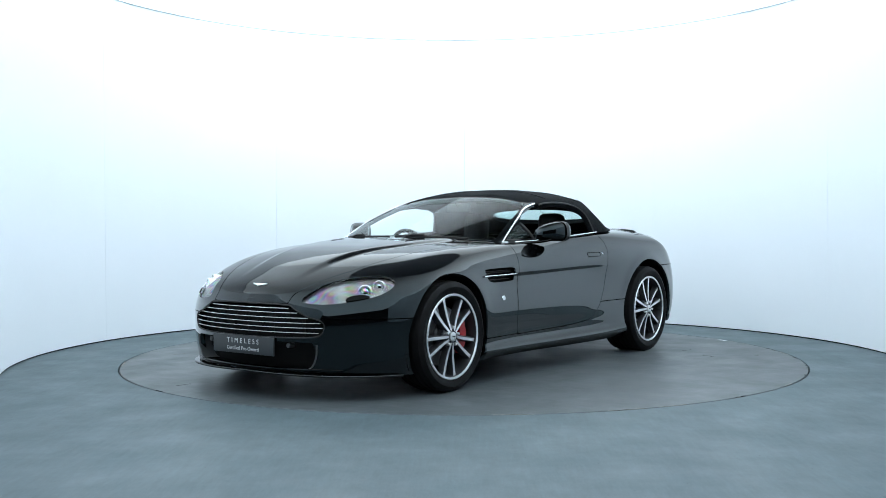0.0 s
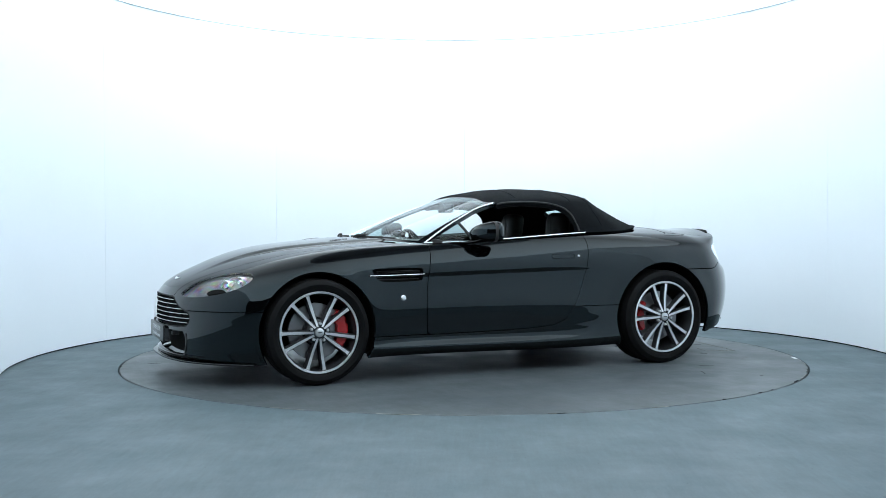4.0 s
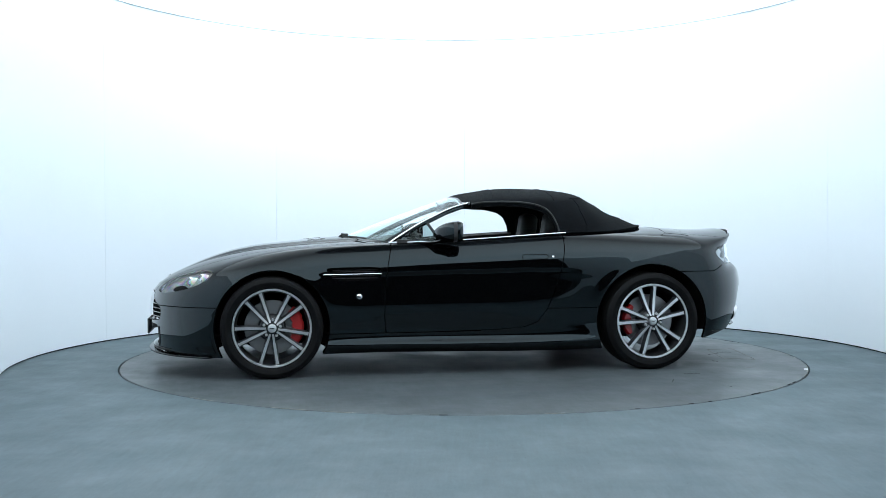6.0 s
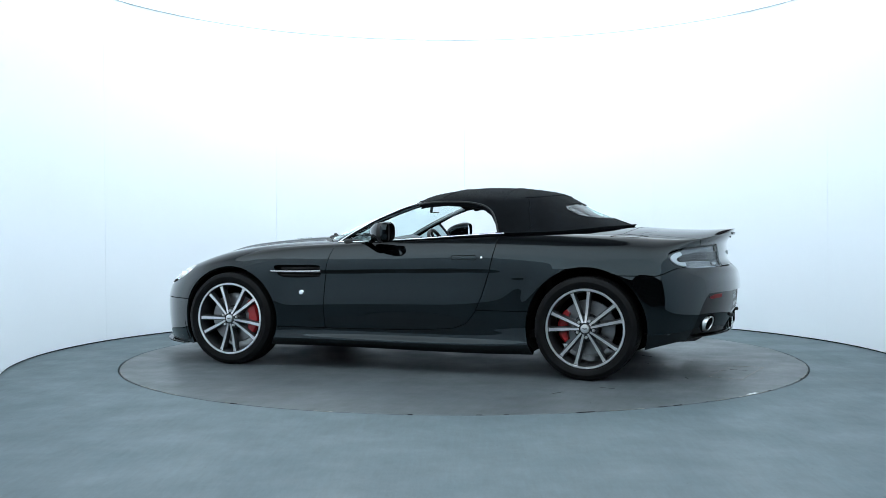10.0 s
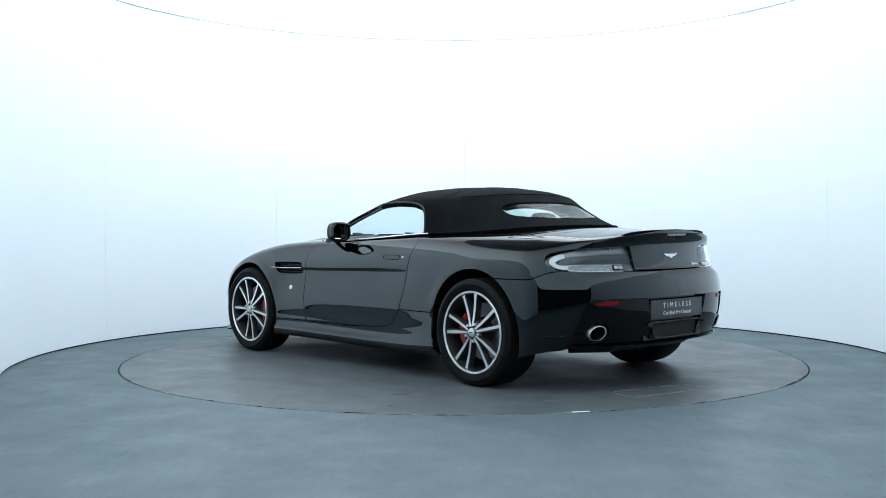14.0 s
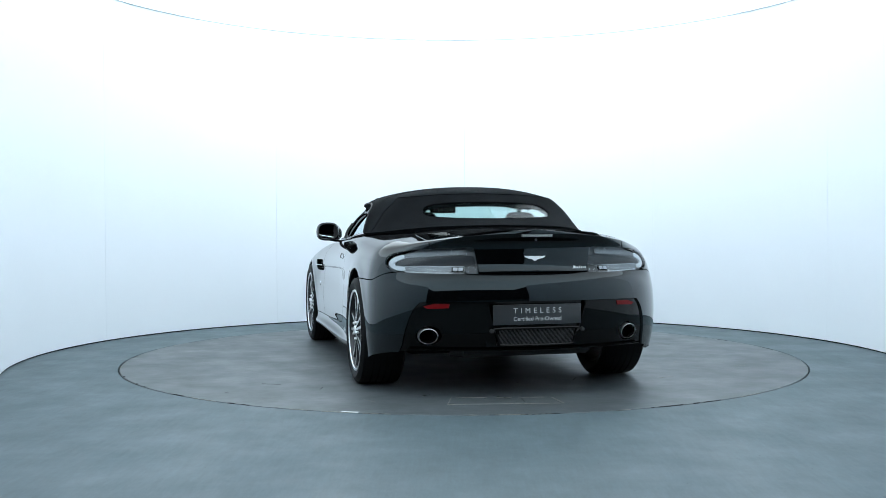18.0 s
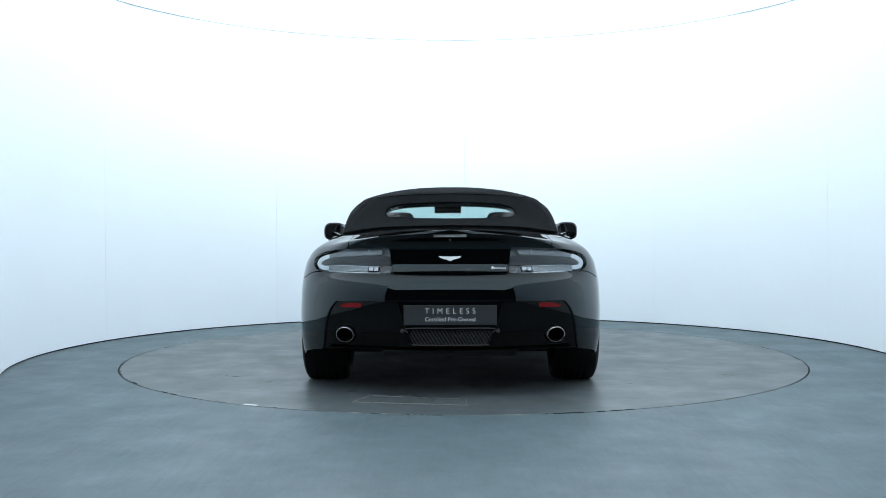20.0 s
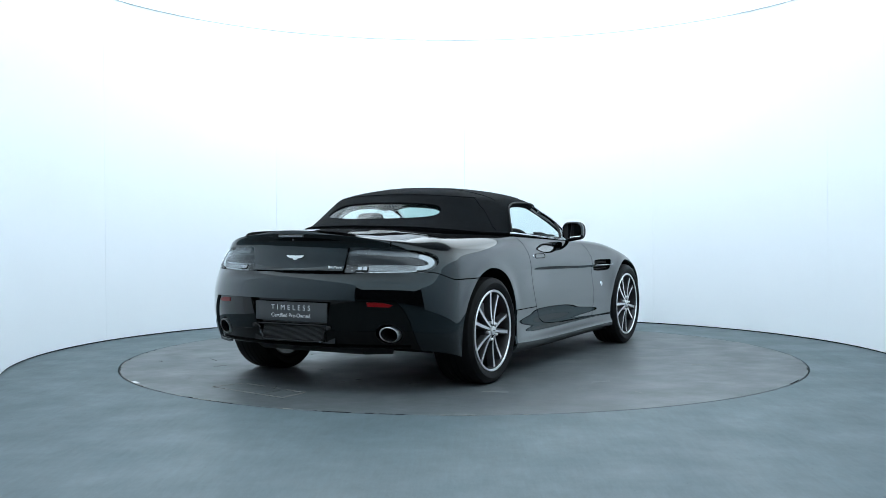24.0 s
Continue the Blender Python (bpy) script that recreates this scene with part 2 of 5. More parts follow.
def spline(xs, ys):
    """A smooth curve through knots, for numbers or arrays."""
    xs, ys = np.array(xs, float), np.array(ys, float)
    if xs[0] > xs[-1]:
        xs, ys = xs[::-1], ys[::-1]
    h = np.diff(xs)
    d = np.diff(ys, axis=0) / (h if ys.ndim == 1 else h[:, None])
    hh = h if ys.ndim == 1 else h[:, None]
    m = np.concatenate([d[:1], (d[:-1] * hh[1:] + d[1:] * hh[:-1]) / (hh[1:] + hh[:-1]), d[-1:]])

    def f(x):
        x = np.clip(np.asarray(x, float), xs[0], xs[-1])
        i = np.clip(np.searchsorted(xs, x, "right") - 1, 0, len(h) - 1)
        t = (x - xs[i]) / h[i]
        k = h[i]
        if ys.ndim > 1:
            t, k = t[..., None], k[..., None]
        return ((2 * t**3 - 3 * t**2 + 1) * ys[i] + (t**3 - 2 * t**2 + t) * k * m[i]
                + (-2 * t**3 + 3 * t**2) * ys[i + 1] + (t**3 - t**2) * k * m[i + 1])
    return f


def curve_poly(pts, per=8):
    """A closed outline, rounded through its points."""
    p = np.array(pts, float)
    n = len(p)
    out = []
    for i in range(n):
        a, b, c, d = p[i - 1], p[i], p[(i + 1) % n], p[(i + 2) % n]
        for t in np.linspace(0, 1, per, endpoint=False):
            out.append(0.5 * (2 * b + (c - a) * t + (2 * a - 5 * b + 4 * c - d) * t**2 + (3 * b - a - 3 * c + d) * t**3))
    return np.array(out)


def inside(poly, u, v):
    """Signed distance to a closed outline, positive inside."""
    p = np.array(poly, float)
    q = np.roll(p, -1, axis=0)
    best = np.full(u.shape, 1e9)
    sign = np.zeros(u.shape, int)
    for (ax, ay), (bx, by) in zip(p, q):
        ex, ey = bx - ax, by - ay
        wx, wy = u - ax, v - ay
        t = np.clip((wx * ex + wy * ey) / (ex * ex + ey * ey + 1e-12), 0, 1)
        best = np.minimum(best, (wx - ex * t) ** 2 + (wy - ey * t) ** 2)
        c = ((ay <= v) & (by > v)) | ((by <= v) & (ay > v))
        xx = ax + (v - ay) / (by - ay if by != ay else 1e-12) * ex
        sign += (c & (u < xx)).astype(int)
    return np.where(sign % 2 == 1, 1, -1) * np.sqrt(best)


class Skin:
    """A sheet of points with normals, which can be cut along any field."""

    def __init__(self, V, N, F):
        self.V, self.N, self.F = V, N, F

    def cut(self, field):
        V, N, F = self.V, self.N, self.F
        f = np.asarray(field, float)
        f = np.where(np.abs(f) < 1e-6, 1e-6, f)
        verts, norms, made, faces = list(V), list(N), {}, []
        for poly in F:
            s = [f[i] > 0 for i in poly]
            if all(s):
                faces.append(poly)
                continue
            if not any(s):
                continue
            out = []
            for k, i in enumerate(poly):
                j = poly[(k + 1) % len(poly)]
                if f[i] > 0:
                    out.append(i)
                if (f[i] > 0) != (f[j] > 0):
                    e = (min(i, j), max(i, j))
                    if e not in made:
                        t = f[e[0]] / (f[e[0]] - f[e[1]])
                        made[e] = len(verts)
                        verts.append(V[e[0]] + (V[e[1]] - V[e[0]]) * t)
                        norms.append(N[e[0]] + (N[e[1]] - N[e[0]]) * t)
                    out.append(made[e])
            if len(out) > 2:
                faces.append(tuple(out))
        used = sorted({i for p in faces for i in p})
        at = {i: k for k, i in enumerate(used)}
        if not used:
            return Skin(np.zeros((0, 3)), np.zeros((0, 3)), [])
        return Skin(np.array([verts[i] for i in used]), np.array([norms[i] for i in used]), [tuple(at[i] for i in p) for p in faces])

    def mirrored(self):
        k = np.array([1, -1, 1])
        return Skin(self.V * k, self.N * k, [p[::-1] for p in self.F])

    def both(self):
        m = self.mirrored()
        n = len(self.V)
        return Skin(np.concatenate([self.V, m.V]), np.concatenate([self.N, m.N]), self.F + [tuple(i + n for i in p) for p in m.F])

    def pushed(self, d):
        return Skin(self.V + self.N * d, self.N, self.F)

    def mesh(self, name, depth=0.016):
        """The sheet with its edges turned inwards by depth."""
        V, N, F = self.V, self.N, self.F
        N = N / np.maximum(np.linalg.norm(N, axis=1), 1e-9)[:, None]
        verts, norms, faces = [tuple(v) for v in V], [tuple(n) for n in N], list(F)
        if depth:
            count = {}
            for p in F:
                for k, i in enumerate(p):
                    e = (i, p[(k + 1) % len(p)])
                    count[e] = 1
            rim = [e for e in count if (e[1], e[0]) not in count and not (abs(V[e[0]][1]) < 2e-4 and abs(V[e[1]][1]) < 2e-4)]
            for i, j in rim:
                t = V[j] - V[i]
                o = np.cross(t, N[i])
                o = o / max(np.linalg.norm(o), 1e-9)
                b = len(verts)
                for q, dd in ((i, 0), (j, 0), (j, depth), (i, depth)):
                    verts.append(tuple(V[q] - N[q] * dd))
                    norms.append(tuple(o if dd else (o + N[q]) / 1.4))
                faces.append((b + 1, b, b + 3, b + 2))
        me = bpy.data.meshes.new(name)
        me.from_pydata(verts, [], faces)
        me.shade_smooth()
        # turned-in edges take a matt black slot, which darkens the panel gaps
        if len(faces) > len(F):
            me["rim"] = 1
            me.polygons.foreach_set("material_index", [0] * len(F) + [1] * (len(faces) - len(F)))
        me.normals_split_custom_set_from_vertices(norms)
        return me


def grid_skin(G):
    """A sheet from a grid of points (rows, columns, 3)."""
    a, b = G.shape[:2]
    V = G.reshape(-1, 3)
    du = np.gradient(G, axis=0)
    dv = np.gradient(G, axis=1)
    N = np.cross(du, dv).reshape(-1, 3)
    N = N / np.maximum(np.linalg.norm(N, axis=1), 1e-9)[:, None]
    F = [(i * b + j, (i + 1) * b + j, (i + 1) * b + j + 1, i * b + j + 1) for i in range(a - 1) for j in range(b - 1)]
    return Skin(V, N, F)


def slab(name, outline, thick, at, bevel=0.002):
    """A flat plate of an outline in its own x-y plane, standing thick along z, placed by a matrix."""
    bm = bmesh.new()
    vs = [bm.verts.new((x, y, 0)) for x, y in outline]
    f = bm.faces.new(vs)
    r = bmesh.ops.extrude_face_region(bm, geom=[f])
    bmesh.ops.translate(bm, vec=(0, 0, thick), verts=[v for v in r["geom"] if isinstance(v, bmesh.types.BMVert)])
    bmesh.ops.recalc_face_normals(bm, faces=bm.faces)
    bmesh.ops.transform(bm, matrix=at, verts=bm.verts)
    me = bpy.data.meshes.new(name)
    bm.to_mesh(me)
    bm.free()
    return smooth_by_angle(me, 30)


def facing(p, n, up=(0, 0, 1)):
    """A matrix at p whose z looks along n and whose y leans to up."""
    z = Vector(n).normalized()
    x = Vector(up).cross(z).normalized()
    y = z.cross(x)
    return Matrix.Translation(p) @ Matrix((x, y, z)).transposed().to_4x4()


# ---- the place ----
def ring_sector(name, r0, r1, z0, z1, a0, a1, n=24, c=(0, 0)):
    verts, faces = [], []
    for i in range(n + 1):
        a = radians(a0 + (a1 - a0) * i / n)
        for r, z in ((r0, z0), (r1, z0), (r1, z1), (r0, z1)):
            verts.append((c[0] + r * math.cos(a), c[1] + r * math.sin(a), z))
    for i in range(n):
        b, d = i * 4, i * 4 + 4
        for k in range(4):
            l = (k + 1) % 4
            faces.append((b + k, b + l, d + l, d + k))
    faces += [(0, 3, 2, 1), tuple(n * 4 + k for k in range(4))]
    me = raw(name, verts, faces, 30)
    bm = bmesh.new()
    bm.from_mesh(me)
    bmesh.ops.recalc_face_normals(bm, faces=bm.faces)
    bm.to_mesh(me)
    bm.free()
    return smooth_by_angle(me, 30)


def disc(name, r, z0, z1, n=160, c=(0, 0)):
    me = lathe(name, [(0, z1), (r - 0.004, z1), (r, z1 - 0.004), (r, z0), (0, z0)], n, "z")
    me.transform(Matrix.Translation((c[0], c[1], 0)))
    return me


TABLE_R = 2.516
floor = tagged(new("floor"), "grey-blue painted concrete studio floor with scuffs", "floor", kind="structure")
me = lathe("floor_sheet", [(TABLE_R + 0.010, -0.12), (TABLE_R + 0.010, -0.003), (TABLE_R + 0.014, 0.0), (14.0, 0.0), (14.0, -0.12)], 160, "z")
part("floor_paint", me, M_FLOOR, floor)
part("pit", disc("pit", TABLE_R + 0.3, -0.2, -0.12), M_GAP, floor, "dark gap under the turntable")

wall = tagged(new("wall_round"), "curved white studio wall of tall smooth panels", "wall", kind="structure")
SEAM, STEP = 17.4, 36.0
edges = [-24.5] + [SEAM + STEP * k for k in range(-2, 7) if -23 < SEAM + STEP * k < 203] + [204.5]
for a, b in zip(edges, edges[1:]):
    g = 0.014
    part("panel", ring_sector("panel", WALL_R, WALL_R + 0.06, 0.011, CEIL_Z, a + g, b - g, c=WALL_C), M_WALL, wall)
part("backing", ring_sector("backing", WALL_R + 0.064, WALL_R + 0.12, 0.0, CEIL_Z, -24.5, 204.5, n=120, c=WALL_C), M_CORNICE, wall)

part("cornice", ring_sector("cornice", WALL_R - 0.008, WALL_R + 0.06, CEIL_Z - 0.006, CEIL_Z + 0.003, -24.5, 204.5, n=120, c=WALL_C), M_EDGE, wall, "thin grey edge at the head of the wall")
# dark strip running along the foot of the wall
part("foot_strip", ring_sector("foot_strip", WALL_R + 0.012, WALL_R + 0.05, 0.0, 0.010, -24.5, 204.5, n=120, c=WALL_C), M_GAP, wall, "dark strip along the foot of the wall panels")
RING_IN = 1.22
# one ring in two arcs; the dimmer arc darkens the wall's sides
for nm, a0, a1, mat in (("ceiling_1", 38, 142, M_CEIL), ("ceiling_2", 142.05, 397.95, M_CEILSIDE)):
    ceiling = tagged(new(nm, ring_sector(nm, RING_IN + 0.002, WALL_R + 0.12, CEIL_Z + 0.004, CEIL_Z + 0.06, a0, a1, 90, WALL_C)), "glowing white fabric light ring over the round stage", "ceiling", kind="structure")
    ceiling.data.materials.append(mat)
# middle left unlit and out of sight, to keep bonnet reflections dim
middle = tagged(new("ceiling_middle", disc("ceiling_middle", RING_IN, CEIL_Z + 0.006, CEIL_Z + 0.06, c=WALL_C)), "plain white round ceiling panel inside the light ring", "ceiling", kind="structure")
middle.data.materials.append(M_WALL)
# straight white walls lead from the round stage towards the dark room at the back
HALL = ((2.985, -1.39), (3.28, -7.0))
# these walls stay out of sight, laid out from the car's reflections
hall = tagged(new("wall_hall"), "straight white walls beside the open front of the stage", "wall", kind="structure")
for sd in (1, -1):
    (x0, y0), (x1, y1) = HALL
    n = 6
    pts = [(x0 + (x1 - x0) * i / n, y0 + (y1 - y0) * i / n) for i in range(n + 1)]
    verts, faces = [], []
    for x, y in pts:
        verts += [(sd * x, y, 0), (sd * x, y, CEIL_Z), (sd * (x + 0.1), y, CEIL_Z), (sd * (x + 0.1), y, 0)]
    for i in range(n):
        for k in range(4):
            l = (k + 1) % 4
            f = (4 * i + k, 4 * i + 4 + k, 4 * i + 4 + l, 4 * i + l)
            faces.append(f if sd > 0 else f[::-1])
    part("hall_wall", raw("hall_wall", verts, faces), M_WALL, hall)
# unseen glowing ceiling, added to fill wall and floor and lift reflections
for nm, x, w, mat, lb in (("ceiling_hall", 0, 3.0, M_HALLFILL, "unseen glowing ceiling added before the stage"), ("ceiling_hall_1", 2.6, 2.196, M_HALLFILL, "unseen glowing ceiling added before the stage"), ("ceiling_hall_2", -2.6, 2.196, M_HALLFILL, "unseen glowing ceiling added before the stage")):
    hall_top = tagged(new(nm, box(nm, w, 8.2, 0.06)), lb, "ceiling", kind="structure")
    hall_top.data.materials.append(mat)
    hall_top.location = (x, -5.3, CEIL_Z + 0.095)

room = tagged(new("wall_room"), "dark plain walls of the surrounding room", "wall", kind="structure")
for x, y, sx, sy in ((0, -12.1, 16.2, 0.2), (0, 8.1, 16.2, 0.2), (-8.1, -2, 0.2, 20), (8.1, -2, 0.2, 20)):
    part("room_wall", box("room_wall", sx, sy, 5.0), M_ROOM, room, at=pose(x, y, 2.5))
roof = tagged(new("ceiling_room", box("ceiling_room", 16.4, 20.4, 0.2)), "dark ceiling of the surrounding room", "ceiling", kind="structure")
roof.data.materials.append(M_ROOM)
roof.location = (0, -2, 5.1)

table = tagged(new("turntable"), "round grey painted car turntable, flush with the floor", "turntable")
part("deck", disc("deck", TABLE_R, -0.1, 0.0), M_TABLE, table)
HATCH = [(-1.885, 0.565), (-2.10, 0.641), (-2.22, -0.005), (-2.008, -0.005)]
for a, b, w in ((0, 1, 0.004), (1, 2, 0.0055), (2, 3, 0.0055)):
    (x0, y0), (x1, y1) = HATCH[a], HATCH[b]
    L = math.hypot(x1 - x0, y1 - y0)
    part("hatch_edge", box("hatch_edge", L, w, 0.003), M_LINE, table, "worn pale edge of a floor hatch", at=pose((x0 + x1) / 2, (y0 + y1) / 2, 0.0006, 0, 0, math.degrees(math.atan2(y1 - y0, x1 - x0))))
for f0, f1 in ((0.05, 0.36), (0.46, 0.60), (0.68, 0.93)):
    (x0, y0), (x1, y1) = HATCH[0], HATCH[3]
    part("hatch_edge", box("hatch_edge", math.hypot(x1 - x0, y1 - y0) * (f1 - f0), 0.0035, 0.003), M_LINE, table, "worn pale edge of a floor hatch",
         at=pose(x0 + (x1 - x0) * (f0 + f1) / 2, y0 + (y1 - y0) * (f0 + f1) / 2, 0.0005, 0, 0, math.degrees(math.atan2(y1 - y0, x1 - x0))))
RIM_A = 151.7
part("rim_mark", ring_sector("rim_mark", TABLE_R - 0.03, TABLE_R - 0.003, -0.002, 0.0012, RIM_A - 1.6, RIM_A + 0.6), M_MARK, table, "white paint scrape on the rim")
random.seed(5)
for i in range(46):
    a = RIM_A + (random.uniform(-45, 50) if i < 16 else random.uniform(0, 360))
    w = random.uniform(0.2, 1.4) if i < 16 else random.uniform(0.5, 5.0)
    part("rim_scrape", ring_sector("rim_scrape", TABLE_R - random.uniform(0.005, 0.012), TABLE_R - 0.0015, -0.002, 0.0008, a, a + w, 6), M_LINE if i % 4 == 0 or i > 30 else M_GAP, table)


for i in range(26):
    a, r_ = random.uniform(0, 2 * math.pi), random.uniform(0.9, 2.42)
    L, w = random.uniform(0.03, 0.16), random.uniform(0.0015, 0.004)
    part("scratch", box("scratch", L, w, 0.002), M_LINE if i % 3 else M_GAP, table, at=pose(r_ * math.cos(a), r_ * math.sin(a), 0.0001, 0, 0, random.uniform(0, 180)))


# ---- the car: master sheets ----
ZB = spline([2.2, 1.9, 1.6, 0.9, -0.9, -1.6, -1.7, -1.85, -2.0, -2.3], [0.165, 0.16, 0.14, 0.155, 0.15, 0.18, 0.207, 0.238, 0.266, 0.28])
ZS = spline([2.2, 2.09, 2.0, 1.9, 1.7, 1.5, 1.3, 1.1, 0.8, 0.5, 0.0, -0.69, -1.0, -1.3, -1.6, -1.9, -2.0, -2.1, -2.2],
            [0.585, 0.60, 0.628, 0.662, 0.72, 0.778, 0.822, 0.85, 0.868, 0.878, 0.902, 0.938, 0.94, 0.932, 0.918, 0.90, 0.915, 0.95, 0.968])
ZC = spline([2.2, 2.09, 2.015, 1.844, 1.63, 1.42, 1.21, 0.955, 0.78, 0.4, -1.3, -1.586, -1.744, -1.936, -2.1, -2.2],
            [0.59, 0.602, 0.652, 0.732, 0.803, 0.848, 0.872, 0.896, 0.91, 0.93, 0.99, 0.985, 0.975, 0.968, 0.974, 0.968])
H_KNOTS = [0, 0.05, 0.085, 0.12, 0.2, 0.3, 0.45, 0.6, 0.72, 0.85, 0.95, 1.0]
STATIONS = [2.1, 1.3, 0.75, -0.45, -0.95, -1.3, -2.1]
SECTIONS = [[0.878, 0.881, 0.883, 0.885, 0.886, 0.887, 0.887, 0.882, 0.87, 0.84, 0.79, 0.73],
            [0.895, 0.902, 0.906, 0.909, 0.914, 0.918, 0.922, 0.923, 0.915, 0.885, 0.82, 0.74],
            [0.866, 0.900, 0.903, 0.888, 0.885, 0.890, 0.897, 0.894, 0.893, 0.874, 0.825, 0.778],
            [0.866, 0.903, 0.906, 0.886, 0.882, 0.888, 0.895, 0.893, 0.893, 0.876, 0.828, 0.784],
            [0.880, 0.915, 0.922, 0.916, 0.910, 0.909, 0.911, 0.914, 0.913, 0.888, 0.832, 0.768],
            [0.90, 0.914, 0.919, 0.922, 0.926, 0.930, 0.934, 0.934, 0.925, 0.893, 0.83, 0.75],
            [0.900, 0.904, 0.906, 0.907, 0.908, 0.907, 0.902, 0.893, 0.880, 0.855, 0.803, 0.74]]
NOSE = spline([0, 0.2, 0.45, 0.75, 0.9, 1.0], [2.125, 2.142, 2.152, 2.15, 2.128, 2.09])
TAIL = spline([0, 0.156, 0.355, 0.525, 0.7, 0.85, 1.0], [-2.150, -2.19, -2.212, -2.205, -2.17, -2.13, -2.10])
TAIL_MID = spline([0, 0.156, 0.355, 0.525, 0.60, 0.64, 0.67, 0.70, 0.80, 0.88, 0.92, 0.96, 1.0],
                  [-2.150, -2.19, -2.212, -2.207, -2.190, -2.165, -2.140, -2.128, -2.122, -2.118, -2.128, -2.150, -2.172])
NF, NM, NR, NH, NT = 60, 130, 60, 84, 44


def ease(t):
    t = np.clip(t, 0, 1)
    return t * t * (3 - 2 * t)


def half_width(x, h):
    prof = np.array([spline(H_KNOTS, s)(h) for s in SECTIONS])
    order = np.argsort(STATIONS)
    return spline(np.array(STATIONS)[order], prof[order])(x)


def body_sheet():
    rows = []
    sf = np.linspace(0, 1, NF, endpoint=False) ** 1.9
    sr = np.linspace(1, 0, NR) ** 1.9
    LF, LR = 0.74, 0.45
    for h in np.linspace(0, 1, NH):
        xf, xr = float(NOSE(h)), float(TAIL(h))
        xs = np.concatenate([xf - LF * sf, np.linspace(xf - LF, xr + LR, NM, endpoint=False), xr + LR * sr])
        tf = np.clip((xf - xs) / LF, 0, 1)
        tr = np.clip((xs - xr) / LR, 0, 1)
        corner = (1 - (1 - tf) ** 2.3) ** (1 / 2.3) * (1 - (1 - tr) ** 2.5) ** (1 / 2.5)
        zb, zs = ZB(xs), ZS(xs)
        z = zb + h * (zs - zb)
        y = np.array([float(half_width(x, h)) for x in xs]) * corner
        rows.append(np.stack([xs, y, z], 1))
    top = rows[-1]
    for k in range(1, NT + 1):
        r = (k / NT) ** 1.25
        q = 1 - r
        zc = ZC(top[:, 0])
        rows.append(np.stack([top[:, 0], top[:, 1] * q, top[:, 2] + (zc - top[:, 2]) * (1 - q ** 2.4)], 1))
    G = np.array(rows)
    w = np.zeros(G.shape[0])
    w[NH - 15:NH + 15] = np.concatenate([np.linspace(0, 0.5, 9), np.full(12, 0.5), np.linspace(0.5, 0, 9)])
    calm = np.clip((G[NH, :, 0] + 2.05) / 0.2, 0.0, 1)
    for _ in range(22):
        A = G.copy()
        A[1:-1] = (G[:-2] + G[2:]) / 2
        G = G + (A - G) * w[:, None, None] * calm[None, :, None]
    A = G.copy()
    for _ in range(4):
        A[:, 1:-1] = (G[:, :-2] + G[:, 2:]) / 2
        G = G + (A - G) * 0.5
        G[:, 0, 1] = 0
        G[:, -1, 1] = 0
    X, Y, Z = G[..., 0], G[..., 1], G[..., 2]
    level = np.concatenate([np.linspace(0, 1, NH), np.ones(NT)])[:, None]
    X += (TAIL_MID(level) - TAIL(level)) * ease((0.87 - Y) / 0.26) * ease((-1.70 - X) / 0.34)
    X += 0.09 * (Y / 0.85) ** 2 * ease((-1.50 - X) / 0.55)
    tail = ease((-1.75 - X) / 0.2)
    for _ in range(4):
        A = X.copy()
        A[1:-1] = (X[:-2] + X[2:]) / 2
        X += (A - X) * 0.5 * tail
    side = np.zeros(X.shape)
    side[:NH + 4] = 1
    # waist crease: the skin below it is set in and leans out again towards the sill
    crease = 0.685 + 0.02 * ease((0.6 - X) / 1.2)
    fade = ease((X + 0.85) / 0.6) * ease((1.0 - X) / 0.25)
    Y -= side * fade * 0.016 * np.clip((crease - Z) / 0.012, 0, 1) * ease((Z - 0.42) / 0.30)
    # arch lips swell gently
    for cx, r in ((1.3, 0.385), (-1.3, 0.402)):
        d = np.hypot(X - cx, Z - 0.335) - r
        Y += side * np.where(Y > 0.6, 0.005, 0) * np.exp(-(d / 0.045) ** 2) * ease((Z - 0.36) / 0.2)
    # raised bonnet centre between two soft creases
    half = 0.27 + 0.24 * ease((2.05 - X) / 1.4)
    bulge = ease((half - Y) / 0.06)
    topm = np.zeros(X.shape)
    topm[NH:] = 1
    Z += topm * 0.016 * bulge * ease((2.0 - X) / 0.5) * ease((X - 0.5) / 0.3)
    return grid_skin(np.stack([X, Y, Z], -1))


BODY = body_sheet()
if BODY.N[NH * 20][1] < 0:
    BODY.N, BODY.F = -BODY.N, [p[::-1] for p in BODY.F]
CAB_BASE = spline([0, 0.12, 0.24, 0.3, 0.5, 0.68, 0.8, 0.9, 1.0],
                  [(0.80, 0, 0.905), (0.73, 0.40, 0.90), (0.52, 0.72, 0.882), (0.35, 0.755, 0.884), (-0.1, 0.775, 0.905), (-0.69, 0.765, 0.942), (-1.08, 0.69, 0.955), (-1.38, 0.42, 0.985), (-1.49, 0, 0.996)])
CAB_EDGE = spline([0, 0.12, 0.24, 0.3, 0.5, 0.68, 0.8, 0.9, 1.0],
                  [(-0.055, 0, 1.222), (-0.06, 0.33, 1.207), (-0.06, 0.595, 1.165), (-0.12, 0.625, 1.175), (-0.38, 0.635, 1.192), (-0.72, 0.605, 1.188), (-0.90, 0.50, 1.195), (-0.965, 0.28, 1.213), (-0.98, 0, 1.222)])
